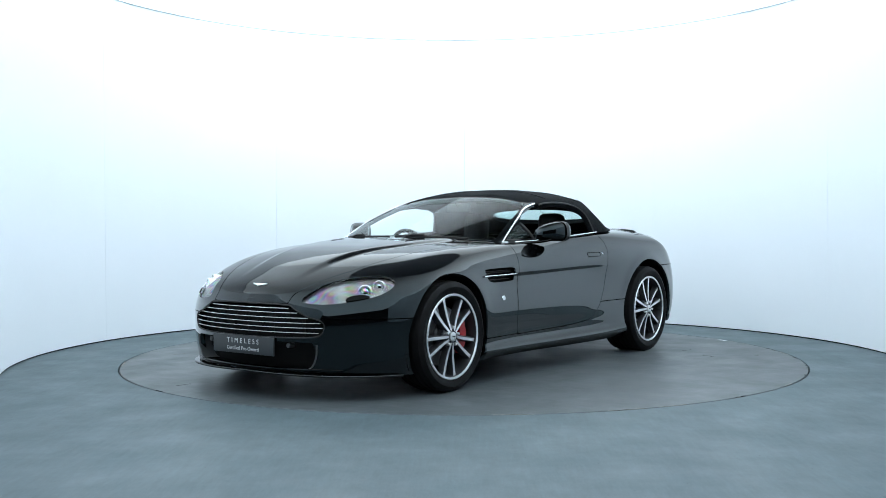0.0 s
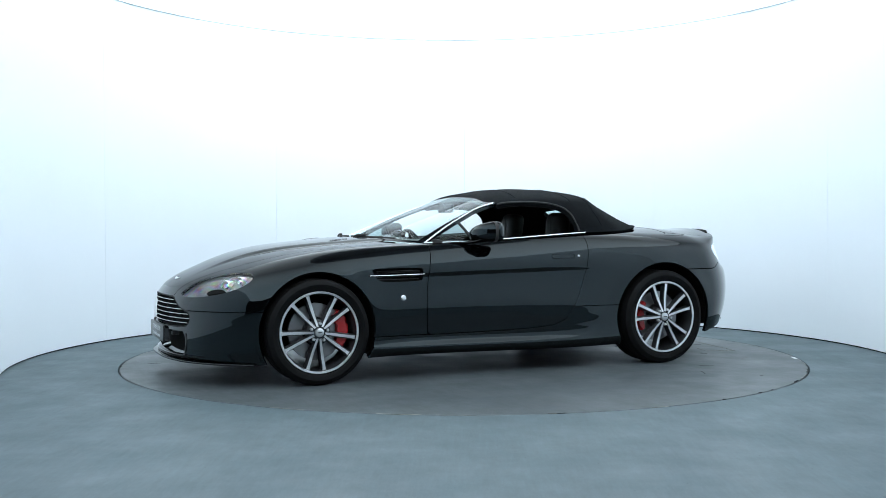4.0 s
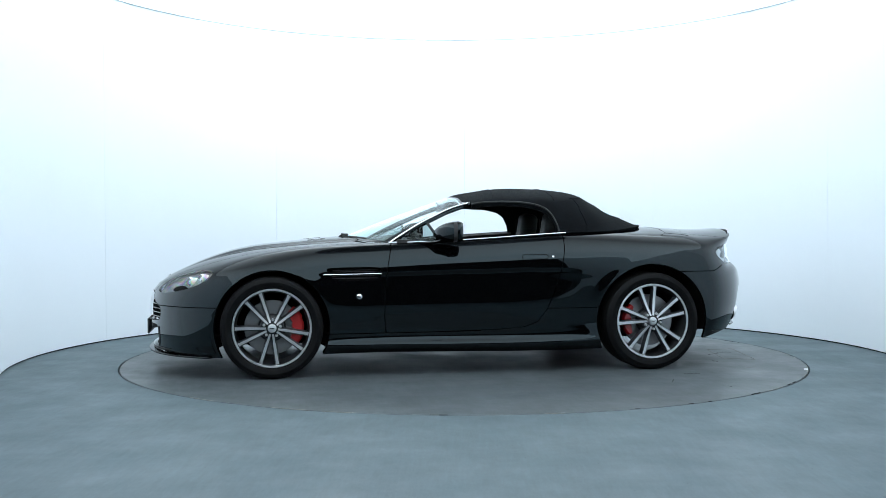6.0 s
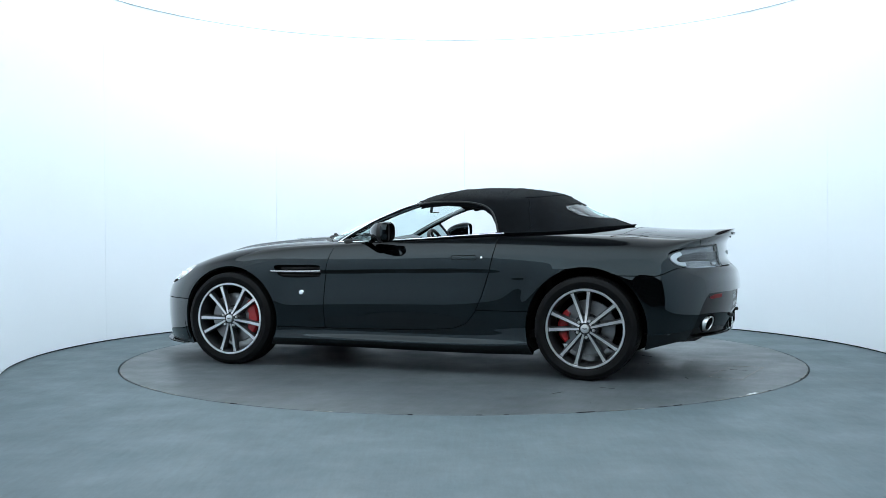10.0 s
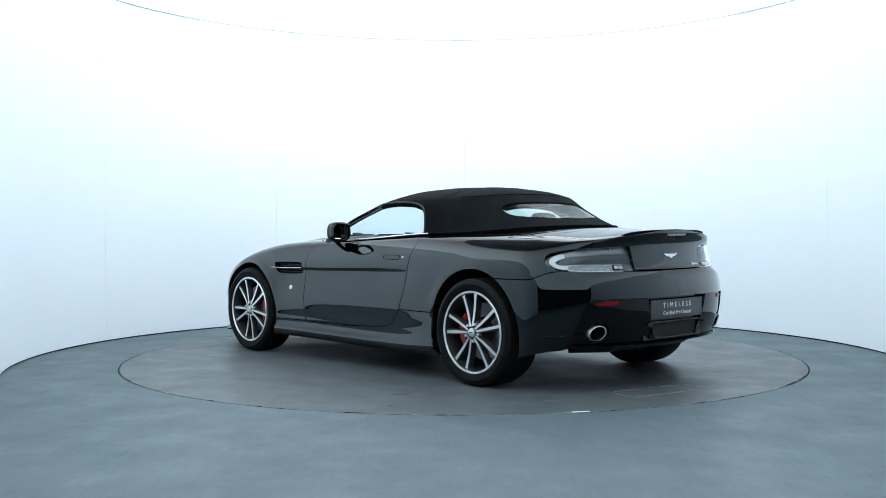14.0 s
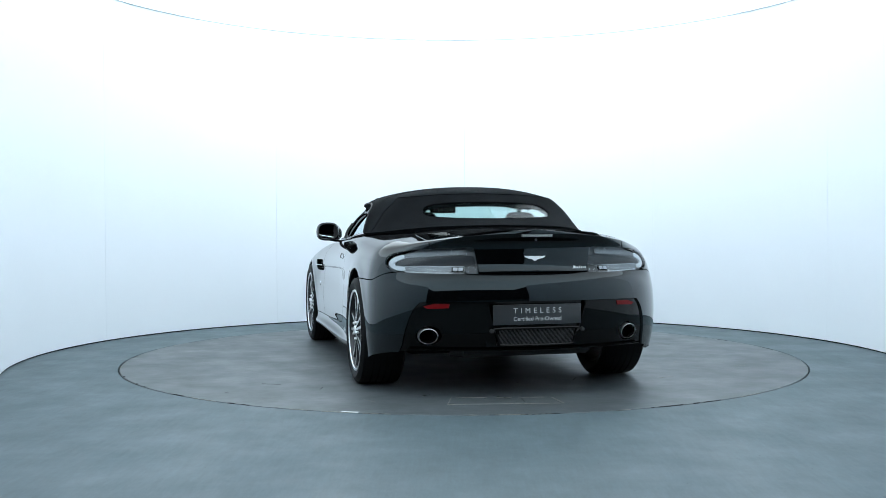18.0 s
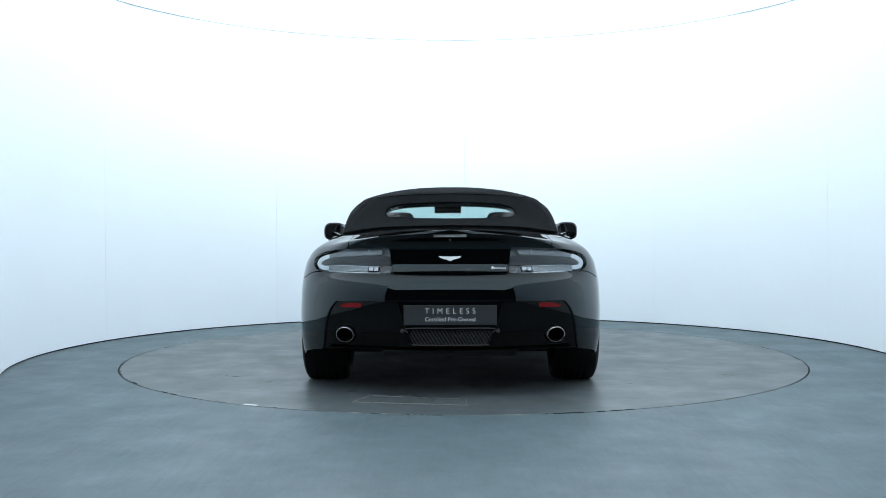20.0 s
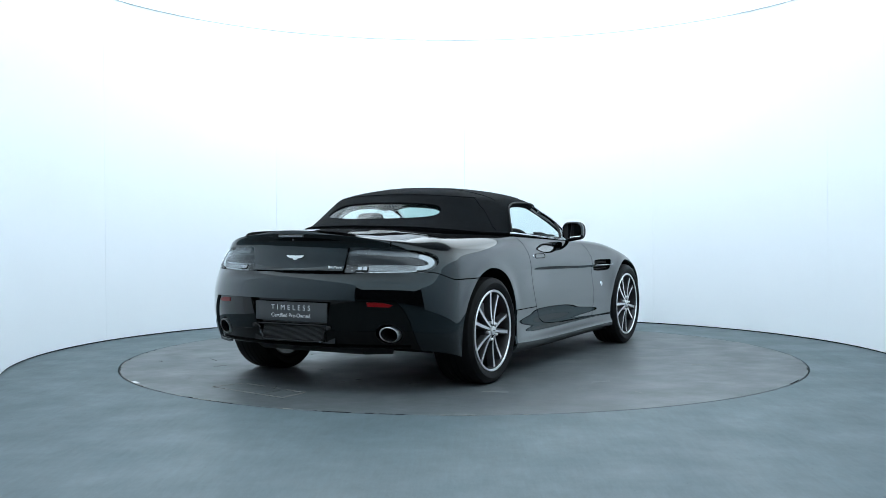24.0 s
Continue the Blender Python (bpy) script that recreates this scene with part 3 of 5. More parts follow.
CAB_SPINE = spline([0, 0.12, 0.24, 0.5, 0.68, 0.8, 1.0],
                   [(-0.10, 0, 1.232), (-0.11, 0, 1.234), (-0.16, 0, 1.245), (-0.45, 0, 1.278), (-0.70, 0, 1.270), (-0.80, 0, 1.258), (-0.93, 0, 1.232)])


def cabin_sheet(ns=150, nv=64):
    s = np.linspace(0, 1, ns)
    B, E, T = CAB_BASE(s), CAB_EDGE(s), CAB_SPINE(s)
    rows = []
    for v in np.linspace(0, 1, nv):
        if v < 0.6:
            t = v / 0.6
            p = B + (E - B) * t
            out = 0.030 * np.sin(np.pi * t) * np.interp(s, [0, 0.09, 0.25, 0.64, 0.76, 0.87, 1], [0.35, 0.36, 1, 1, 0.45, -0.25, -0.7])
            d = B - np.array([-0.4, 0, 0.9])
            d[:, 2] = 0.4
            d /= np.linalg.norm(d, axis=1)[:, None]
            p = p + d * out[:, None]
        else:
            t = (v - 0.6) / 0.4
            p = E + (T - E) * t
            p[:, 2] = E[:, 2] + (T[:, 2] - E[:, 2]) * (1 - (1 - t) ** 2.5)
        rows.append(p)
    G = np.array(rows)
    w = np.zeros(nv)
    w[28:54] = 0.5
    for _ in range(9):
        A = G.copy()
        A[1:-1] = (G[:-2] + G[2:]) / 2
        G = G + (A - G) * w[:, None, None]
    k = grid_skin(G)
    S, Vv = np.meshgrid(s, np.linspace(0, 1, nv))
    return k, S.ravel(), Vv.ravel()


CABIN, CAB_S, CAB_V = cabin_sheet()
if CABIN.N[len(CABIN.N) // 2][2] < 0:
    CABIN.N, CABIN.F = -CABIN.N, [p[::-1] for p in CABIN.F]

# ---- outlines of the panels, in the car's plan and side view ----
GAP = 0.003
cab_s = np.linspace(0, 1, 60)
CAB_PLAN = np.concatenate([CAB_BASE(cab_s)[:, :2], CAB_BASE(cab_s[::-1])[:, :2] * [1, -1]])
O_BONNET = [(2.4, -0.31), (2.4, 0.31), (2.06, 0.315), (1.95, 0.385), (1.75, 0.50), (1.5, 0.585), (1.2, 0.645), (0.85, 0.69), (0.56, 0.715), (0.60, 0.66), (0.775, 0.40), (0.845, 0.0), (0.775, -0.4)]
O_DOOR = [(0.497, 1.0), (0.505, 0.87), (0.535, 0.74), (0.552, 0.60), (0.560, 0.40), (0.552, 0.285), (0.2, 0.287), (-0.2, 0.295), (-0.40, 0.31), (-0.49, 0.345), (-0.55, 0.42), (-0.60, 0.53), (-0.655, 0.70), (-0.685, 0.85), (-0.70, 1.0)]
O_HEADLAMP = curve_poly([(2.056, 0.568), (2.01, 0.612), (1.94, 0.655), (1.85, 0.687), (1.75, 0.706), (1.69, 0.702), (1.695, 0.672), (1.75, 0.632), (1.84, 0.594), (1.94, 0.568), (2.02, 0.556)])
O_TAILLAMP = curve_poly([(0.36, 0.868), (0.345, 0.80), (0.335, 0.735), (0.34, 0.728), (0.5, 0.728), (0.7, 0.728), (0.79, 0.735), (0.825, 0.775), (0.80, 0.822), (0.72, 0.850), (0.55, 0.863), (0.39, 0.870)], 6)
O_VENT = curve_poly([(0.945, 0.712), (0.93, 0.722), (0.75, 0.727), (0.60, 0.724), (0.585, 0.700), (0.585, 0.66), (0.60, 0.643), (0.75, 0.636), (0.875, 0.641), (0.92, 0.67)], 5)
O_GRILLE = curve_poly([(-0.30, 0.549), (0.0, 0.553), (0.30, 0.549), (0.36, 0.53), (0.44, 0.49), (0.525, 0.463), (0.548, 0.43), (0.53, 0.385), (0.47, 0.366), (0.25, 0.360), (0, 0.358), (-0.25, 0.36), (-0.47, 0.366), (-0.53, 0.385), (-0.548, 0.43), (-0.525, 0.463), (-0.44, 0.49), (-0.36, 0.53)], 5)
O_INTAKE = curve_poly([(-0.44, 0.338), (0, 0.341), (0.44, 0.338), (0.485, 0.325), (0.495, 0.26), (0.47, 0.195), (0.42, 0.182), (0, 0.18), (-0.42, 0.182), (-0.47, 0.195), (-0.495, 0.26), (-0.485, 0.325)], 5)
O_VALANCE = curve_poly([(-0.64, 0.562), (-0.3, 0.565), (0, 0.566), (0.3, 0.565), (0.64, 0.562), (0.68, 0.548), (0.715, 0.50), (0.74, 0.42), (0.755, 0.31), (0.76, 0.1), (0.3, 0.1), (-0.3, 0.1), (-0.76, 0.1), (-0.755, 0.31), (-0.74, 0.42), (-0.715, 0.50), (-0.68, 0.548)], 4)
O_RECESS = [(-0.305, 0.60), (0.305, 0.60), (0.30, 0.55), (0.262, 0.40), (0.24, 0.315), (0.225, 0.303), (-0.225, 0.303), (-0.24, 0.315), (-0.262, 0.40), (-0.30, 0.55)]
O_WINDOW = [(0.475, 0.893), (0.40, 0.938), (0.28, 1.006), (0.10, 1.092), (-0.03, 1.138), (-0.12, 1.152), (-0.28, 1.160), (-0.45, 1.153), (-0.56, 1.128), (-0.62, 1.085), (-0.655, 1.02), (-0.672, 0.952), (-0.3, 0.930), (0.1, 0.906)]
O_QUARTER = [(0.475, 0.893), (0.40, 0.938), (0.28, 1.006), (0.245, 1.022), (0.17, 0.902)]


def fields(k):
    X, Y, Z = k.V.T
    front, rear = X > 0, X < 0
    return dict(
        archf=np.hypot(X - 1.3, Z - 0.335) - 0.378 + np.where(Y < 0.5, 1, 0),
        archr=np.hypot(X + 1.3, Z - 0.335) - 0.397 + np.where(Y < 0.5, 1, 0),
        bonnet=np.minimum(inside(O_BONNET, X, Y), Z - 0.553),
        cabin=-inside(CAB_PLAN, X, Y) + np.where(Z < 0.8, 9, 0),
        headlamp=np.where(front & (Y > 0.25), inside(O_HEADLAMP, X, Z), -1),
        taillamp=np.where(X < -1.5, inside(O_TAILLAMP, Y, Z), -1),
        vent=np.where(front, inside(O_VENT, X, Z), -1),
        grille=np.where(X > 1.7, inside(O_GRILLE, Y, Z), -1),
        intake=np.where(X > 1.7, inside(O_INTAKE, Y, Z), -1),
        valance=np.where(X < -1.8, inside(O_VALANCE, Y, Z), -1),
        recess=np.where(X < -1.9, inside(O_RECESS, Y, Z), -1),
        door=inside(O_DOOR, X, Z))


def keep(k, *tests):
    for test in tests:
        X, Y, Z = k.V.T
        k = k.cut(test(fields(k), X, Y, Z))
    return k


def lower_sill(X):
    return np.where(X > 0.0, 0.287, 0.435)


def rear_line(X):
    return 0.678 + 0.048 * ease((-1.74 - X) / 0.15)


car = tagged(new("car"), "glossy black two-seat sports convertible with black canvas roof raised", "car")
OFF = Matrix.Translation((-AXIS[0], -AXIS[1], 0))


def cpart(name, me, mat, label="", parent=None, shadow=True):
    ob = part(name, me, mat, parent or car, label, OFF if parent is None else None, shadow)
    return ob


def pair(name, k, mat, label="", depth=0.016, shadow=True):
    return [cpart(name, q.mesh(name, depth), mat, label, shadow=shadow) for q in (k, k.mirrored())]


open_arch = (lambda f, X, Y, Z: f["archf"], lambda f, X, Y, Z: f["archr"], lambda f, X, Y, Z: f["cabin"])
SHELL = keep(BODY, *open_arch)
k = keep(SHELL, lambda f, X, Y, Z: f["bonnet"] - GAP)
cpart("bonnet", k.both().mesh("bonnet"), M_PAINT)
k = keep(SHELL, lambda f, X, Y, Z: np.minimum(0.47 - Z - GAP, X - 1.25), lambda f, X, Y, Z: -f["grille"], lambda f, X, Y, Z: -f["intake"])
cpart("front_bumper", k.both().mesh("front_bumper", 0.03), M_PAINT)
k = keep(SHELL, lambda f, X, Y, Z: np.minimum(-f["bonnet"] - GAP, np.where(X > 1.25, Z - 0.47 - GAP, Z - lower_sill(X) - GAP)), lambda f, X, Y, Z: X - 0.4,
         lambda f, X, Y, Z: -f["door"] - GAP, lambda f, X, Y, Z: -f["headlamp"] - 0.0025, lambda f, X, Y, Z: -f["grille"], lambda f, X, Y, Z: -f["vent"])
pair("front_wing", k, M_PAINT)
k = keep(SHELL, lambda f, X, Y, Z: f["door"] - GAP)
doors = pair("door", k, M_PAINT)
k = keep(SHELL, lambda f, X, Y, Z: np.minimum(lower_sill(X) - Z - GAP, np.minimum(1.25 - X, X + 1.25)), lambda f, X, Y, Z: -f["door"] - GAP, lambda f, X, Y, Z: np.where(X > -0.1, 0.287 - GAP, 0.6) - Z)
pair("side_sill", k, M_PAINT, depth=0.03)
k = keep(SHELL, lambda f, X, Y, Z: np.minimum(-0.4 - X, -f["door"] - GAP), lambda f, X, Y, Z: np.where(X > -1.35, Z - lower_sill(X) - GAP, Z - rear_line(X) - GAP),
         lambda f, X, Y, Z: -f["taillamp"] - 0.0025, lambda f, X, Y, Z: np.maximum(X + 1.70 - np.clip((Y - 0.45) / 0.3, 0, 1) * 0.2, Y - 0.60) - GAP)
pair("rear_wing", k, M_PAINT)
k = keep(SHELL, lambda f, X, Y, Z: np.minimum(-1.3 - X, rear_line(X) - Z - GAP), lambda f, X, Y, Z: -f["valance"])
cpart("rear_bumper", k.both().mesh("rear_bumper", 0.03), M_PAINT)
k = keep(SHELL, lambda f, X, Y, Z: -(X + 1.70 - np.clip((Y - 0.45) / 0.3, 0, 1) * 0.2) - GAP, lambda f, X, Y, Z: np.minimum(0.60 - Y - GAP, Z - rear_line(X) - 0.008), lambda f, X, Y, Z: -f["taillamp"] - 0.0025)
cpart("boot_lid", k.both().mesh("boot_lid"), M_PAINT)
k = keep(SHELL, lambda f, X, Y, Z: f["valance"] - GAP, lambda f, X, Y, Z: -f["recess"], lambda f, X, Y, Z: (np.hypot((Y - 0.619) / 0.068, (Z - 0.362) / 0.058) - 1) * 0.06)
cpart("rear_valance", k.pushed(-0.012).both().mesh("rear_valance", 0.03), M_BLACK, "gloss black lower rear panel")
# dark liner added so the gaps between panels look dark
inner = keep(BODY, *open_arch, lambda f, X, Y, Z: np.minimum(-f["grille"], np.minimum(-f["headlamp"], -f["taillamp"])) - 0.01, lambda f, X, Y, Z: -f["vent"], lambda f, X, Y, Z: np.minimum(-f["intake"], -f["recess"]), lambda f, X, Y, Z: np.where(X < -1.8, np.hypot(Y - 0.619, Z - 0.362) - 0.07, 1))
cpart("inner_shell", inner.pushed(-0.022).both().mesh("inner_shell", 0), M_VOID, "dark liner added behind the body panels")
pair("headlamp", keep(SHELL, lambda f, X, Y, Z: f["headlamp"]), M_HEADLENS, "clear headlamp cover", 0.006, False)
pair("tail_lamp", keep(SHELL, lambda f, X, Y, Z: f["taillamp"]), M_LENS, "clear tail lamp lens", 0.006, False)
# linings behind the lamps
pair("headlamp_bowl", keep(SHELL, lambda f, X, Y, Z: f["headlamp"] + 0.004).pushed(-0.022), M_SILVER, "silvered lamp bowl", 0)
pair("tail_lamp_bowl", keep(SHELL, lambda f, X, Y, Z: f["taillamp"] + 0.004).pushed(-0.035), M_GREYLAMP, "grey lamp housing", 0)

# ---- the cabin ----
X, Y, Z = CABIN.V.T
screen_v = 0.575
wind = np.where(X > -0.75, inside(O_WINDOW, X, Z), -1)
pane = np.minimum(0.220 - CAB_S, np.minimum(screen_v - CAB_V, CAB_V - 0.03))
front = np.minimum(screen_v + 0.02 - CAB_V, 0.36 - CAB_S)            # screen and pillars
rear_pane = np.where(X < -0.9, inside(curve_poly([(-0.44, 1.085), (-0.36, 1.142), (0, 1.160), (0.36, 1.142), (0.44, 1.085), (0.36, 1.055), (0, 1.045), (-0.36, 1.055)], 6), Y, Z), -1)
cpart("windscreen", CABIN.cut(pane).both().mesh("windscreen", 0.005), M_GLASS, "clear greenish windscreen", shadow=False)
pillar = CABIN.cut(np.minimum(np.minimum(front, -pane - 0.001), np.minimum(-wind - 0.012, X + 0.075)))
cpart("windscreen_frame", pillar.both().mesh("windscreen_frame", 0.03), M_PAINT)
hood_f = np.minimum(np.maximum(-front, -X - 0.078), -wind)
k = CABIN.cut(np.minimum(hood_f, np.minimum(-rear_pane, CAB_V - 0.004)))
cpart("soft_top", k.both().mesh("soft_top", 0.035), M_CLOTH, "taut black canvas folding roof")
cpart("rear_window", CABIN.cut(rear_pane).pushed(-0.004).both().mesh("rear_window", 0.004), M_REARGLASS, "clear heated rear window", shadow=False)
lining = CABIN.cut(np.minimum(hood_f + 0.004, -rear_pane)).pushed(-0.032)
cpart("roof_lining", lining.both().mesh("roof_lining", 0), M_CARPET, "black cloth headlining")
quarter = np.where(X > 0, inside(O_QUARTER, X, Z), -1)
pair("quarter_glass", CABIN.cut(quarter).pushed(-0.006), M_QUARTER, "fixed tinted quarter glass", 0.004, False)


# ---- wheels ----
def arc_pts(r, a0, a1, n):
    return [(r * math.cos(radians(a0 + (a1 - a0) * i / n)), r * math.sin(radians(a0 + (a1 - a0) * i / n))) for i in range(n + 1)]


def spoke(name, ang, spread):
    """One machined spoke of a pair, in the wheel's x-z plane, face towards +y."""
    verts, faces = [], []
    n = 15
    for i in range(n):
        t = i / (n - 1)
        r = 0.038 + t * (0.247 - 0.038)
        a = radians(ang) + math.copysign(math.asin((0.0085 + 0.0475 * t) / r), spread)
        w = 0.0098 + 0.0026 * min(1, t * 2) + 0.006 * (max(0, t - 0.86) / 0.14) ** 2
        y = 0.004 - 0.016 * math.sin(math.pi * min(t, 1) * 0.62) * (1 - t) - 0.012 * t
        c, s = math.cos(a), math.sin(a)
        for o, dy in ((-w, -0.004), (-w + 0.003, 0), (w - 0.003, 0), (w, -0.004), (w * 1.5, -0.04), (-w * 1.5, -0.04)):
            verts.append((r * c - o * s, y + dy, r * s + o * c))
    for i in range(n - 1):
        for k in range(6):
            l = (k + 1) % 6
            faces.append((i * 6 + k, i * 6 + l, i * 6 + 6 + l, i * 6 + 6 + k))
    return raw(name, verts, faces, 25)


def wheel(front, side, phase):
    """A wheel of tyre, rim, spokes, nuts and cap; side +1 is the car's left."""
    w2 = 0.1175 if front else 0.1375
    R = 0.335 if front else 0.337
    y0 = (0.795 if front else 0.795)
    hub = new("wheel")
    hub.parent = car
    hub["label"] = "ten-spoke machined alloy wheel with low black tyre"
    turn = 0 if side > 0 else 180
    hub.matrix_basis = OFF @ pose(1.3 if front else -1.3, side * y0, R - 0.001, 0, 0, turn)
    o = w2 - 0.01
    prof = [(0.252, -w2 + 0.012), (0.262, -w2 + 0.004), (0.30, -w2 - 0.004), (R - 0.022, -w2 + 0.002), (R - 0.006, -w2 + 0.014), (R, -w2 + 0.035), (R, w2 - 0.035), (R - 0.006, w2 - 0.014), (R - 0.022, w2 - 0.002), (0.30, w2 + 0.004), (0.268, w2 - 0.002), (0.256, w2 - 0.010), (0.25, w2 - 0.02)]
    part("tyre", lathe("tyre", prof, 96), M_RUBBER, hub)
    for gy in (-0.06, -0.02, 0.02, 0.06):
        part("tread_groove", lathe("tread_groove", [(R - 0.004, gy - 0.005), (R + 0.0008, gy - 0.005), (R + 0.0008, gy + 0.005), (R - 0.004, gy + 0.005)], 72), M_GAP, hub)
    nb = 72
    verts, faces = [], []
    for i in range(nb):
        for sg in (-1, 1):
            a = 2 * math.pi * i / nb
            b = a + 0.02
            q = len(verts)
            for aa, rr, yy in ((a, R + 0.0006, sg * (w2 - 0.05)), (b, R + 0.0006, sg * (w2 - 0.05)), (b + 0.03, R - 0.004, sg * (w2 - 0.016)), (a + 0.03, R - 0.004, sg * (w2 - 0.016))):
                rr += 0.0006
                verts.append((rr * math.cos(aa), yy, rr * math.sin(aa)))
            faces.append((q, q + 1, q + 2, q + 3))
    part("tread_sipes", raw("tread_sipes", verts, faces), M_GAP, hub)["kind"] = "stuff"
    part("rim_lip", lathe("rim_lip", [(0.258, w2 - 0.016), (0.2585, w2 - 0.006), (0.256, w2 - 0.003), (0.2455, w2 - 0.004), (0.2435, w2 - 0.009)], 96), M_ALLOY, hub, "bright machined rim edge")
    part("rim", lathe("rim", [(0.2434, w2 - 0.009), (0.240, w2 - 0.02), (0.235, w2 - 0.05), (0.228, 0.0), (0.235, -w2 + 0.03), (0.255, -w2 + 0.01)], 72), M_DARKALLOY, hub, "dark inner barrel of the rim")
    for p in range(5):
        for sp in (-14, 14):
            me = spoke("spoke", phase + 72 * p, sp)
            me.transform(Matrix.Translation((0, w2 - 0.012, 0)))
            me.materials.append(M_DARKALLOY)
            for poly in me.polygons:
                poly.material_index = 0
            ob = part("spoke", me, None, hub)
            me.materials.clear()
            me.materials.append(M_ALLOY)
            me.materials.append(M_DARKALLOY)
            for poly in me.polygons:
                poly.material_index = 0 if poly.normal.y > 0.8 else 1
    part("hub", lathe("hub", [(0.0, w2 - 0.018), (0.055, w2 - 0.018), (0.075, w2 - 0.03), (0.08, w2 - 0.06), (0.08, 0.02), (0.0, 0.02)], 40), M_DARKALLOY, hub)
    part("centre_cap", lathe("centre_cap", [(0.0, w2 + 0.001), (0.020, w2 + 0.0005), (0.0265, w2 - 0.002), (0.029, w2 - 0.008), (0.029, w2 - 0.03)], 32), M_ALLOY, hub, "silver centre cap")
    part("cap_emblem", slab("cap_emblem", [(-0.017, 0.003), (-0.004, 0.0035), (0, 0.002), (0.004, 0.0035), (0.017, 0.003), (0.011, -0.002), (0.003, -0.004), (-0.003, -0.004), (-0.011, -0.002)], 0.0008, facing((0, w2 + 0.0006, 0), (0, 1, 0))), M_DARKALLOY, hub, "small dark winged emblem")
    for p in range(5):
        a = radians(phase + 36 + 72 * p)
        me = lathe("wheel_nut", [(0.0, 0.012), (0.007, 0.012), (0.0095, 0.008), (0.0105, 0.0), (0.0105, -0.02)], 6)
        part("wheel_nut", me, M_ALLOY, hub, at=pose(0.056 * math.cos(a), w2 - 0.012, 0.056 * math.sin(a)))
    # brake, standing on the far side of the spokes
    part("brake_disc", lathe("brake_disc", [(0.09, 0.028), (0.178, 0.028), (0.18, 0.026), (0.18, 0.0), (0.09, 0.0)], 64, closed=True), M_DISC, hub)
    part("disc_hat", lathe("disc_hat", [(0.0, 0.05), (0.085, 0.05), (0.092, 0.04), (0.092, 0.0)], 40), M_DARKALLOY, hub)
    mid = (180 if front else 0) if side > 0 else (0 if front else 180)
    mid += -3 if (front == (side > 0)) else 3
    verts, faces = [], []
    n = 14
    half = 41 if front else 37
    for i in range(n + 1):
        a = radians(mid - half + 2 * half * i / n)
        e = 0.014 * (1 - min(1, 4 * min(i, n - i) / n)) + (0.006 if i in (5, 9) else 0.0)
        ro = 0.210 if front else 0.194
        for r, y in ((0.128 + e, 0.034), (0.134 + e, 0.062), (ro - 0.014 - e, 0.064), (ro - e, 0.048), (ro - e, -0.02), (0.128 + e, -0.02)):
            verts.append((r * math.cos(a), y, r * math.sin(a)))
    for i in range(n):
        for k in range(6):
            l = (k + 1) % 6
            faces.append((i * 6 + k, i * 6 + 6 + k, i * 6 + 6 + l, i * 6 + l))
    faces += [tuple(range(6)), tuple(range(n * 6, n * 6 + 6))[::-1]]
    part("brake_caliper", raw("brake_caliper", verts, faces, 30), M_RED, hub, "red painted brake caliper")
    return hub


for fr, sd, ph in ((True, 1, 131), (True, -1, 60), (False, 1, 82), (False, -1, 30)):
    wheel(fr, sd, ph)


# ---- arch linings and the underside ----
for cx, r in ((1.3, 0.40), (-1.3, 0.415)):
    for sd in (1, -1):
        pts = arc_pts(r, -25, 205 if cx > 0 else 190, 28)
        verts = [(cx + a, sd * yy, 0.335 + b) for a, b in pts for yy in (0.50, 0.86 if cx > 0 else 0.885)]
        faces = [(2 * i, 2 * i + 1, 2 * i + 3, 2 * i + 2) for i in range(len(pts) - 1)]
        verts += [(cx, sd * 0.50, 0.335)]
        faces += [(2 * i, 2 * i + 2, len(verts) - 1) for i in range(len(pts) - 1)]
        cpart("arch_liner", raw("arch_liner", verts, faces), M_VOID, "dark wheel arch lining")
bm_floor = box("underbody", 3.5, 1.25, 0.06, 0.02, mat4=pose(0.2, 0, 0.23))
cpart("underbody", bm_floor, M_VOID, "dark flat underside")
cpart("underbody_mid", box("underbody_mid", 1.75, 1.68, 0.05, 0.02, mat4=pose(0, 0, 0.185)), M_VOID, "dark flat underside between the wheels")


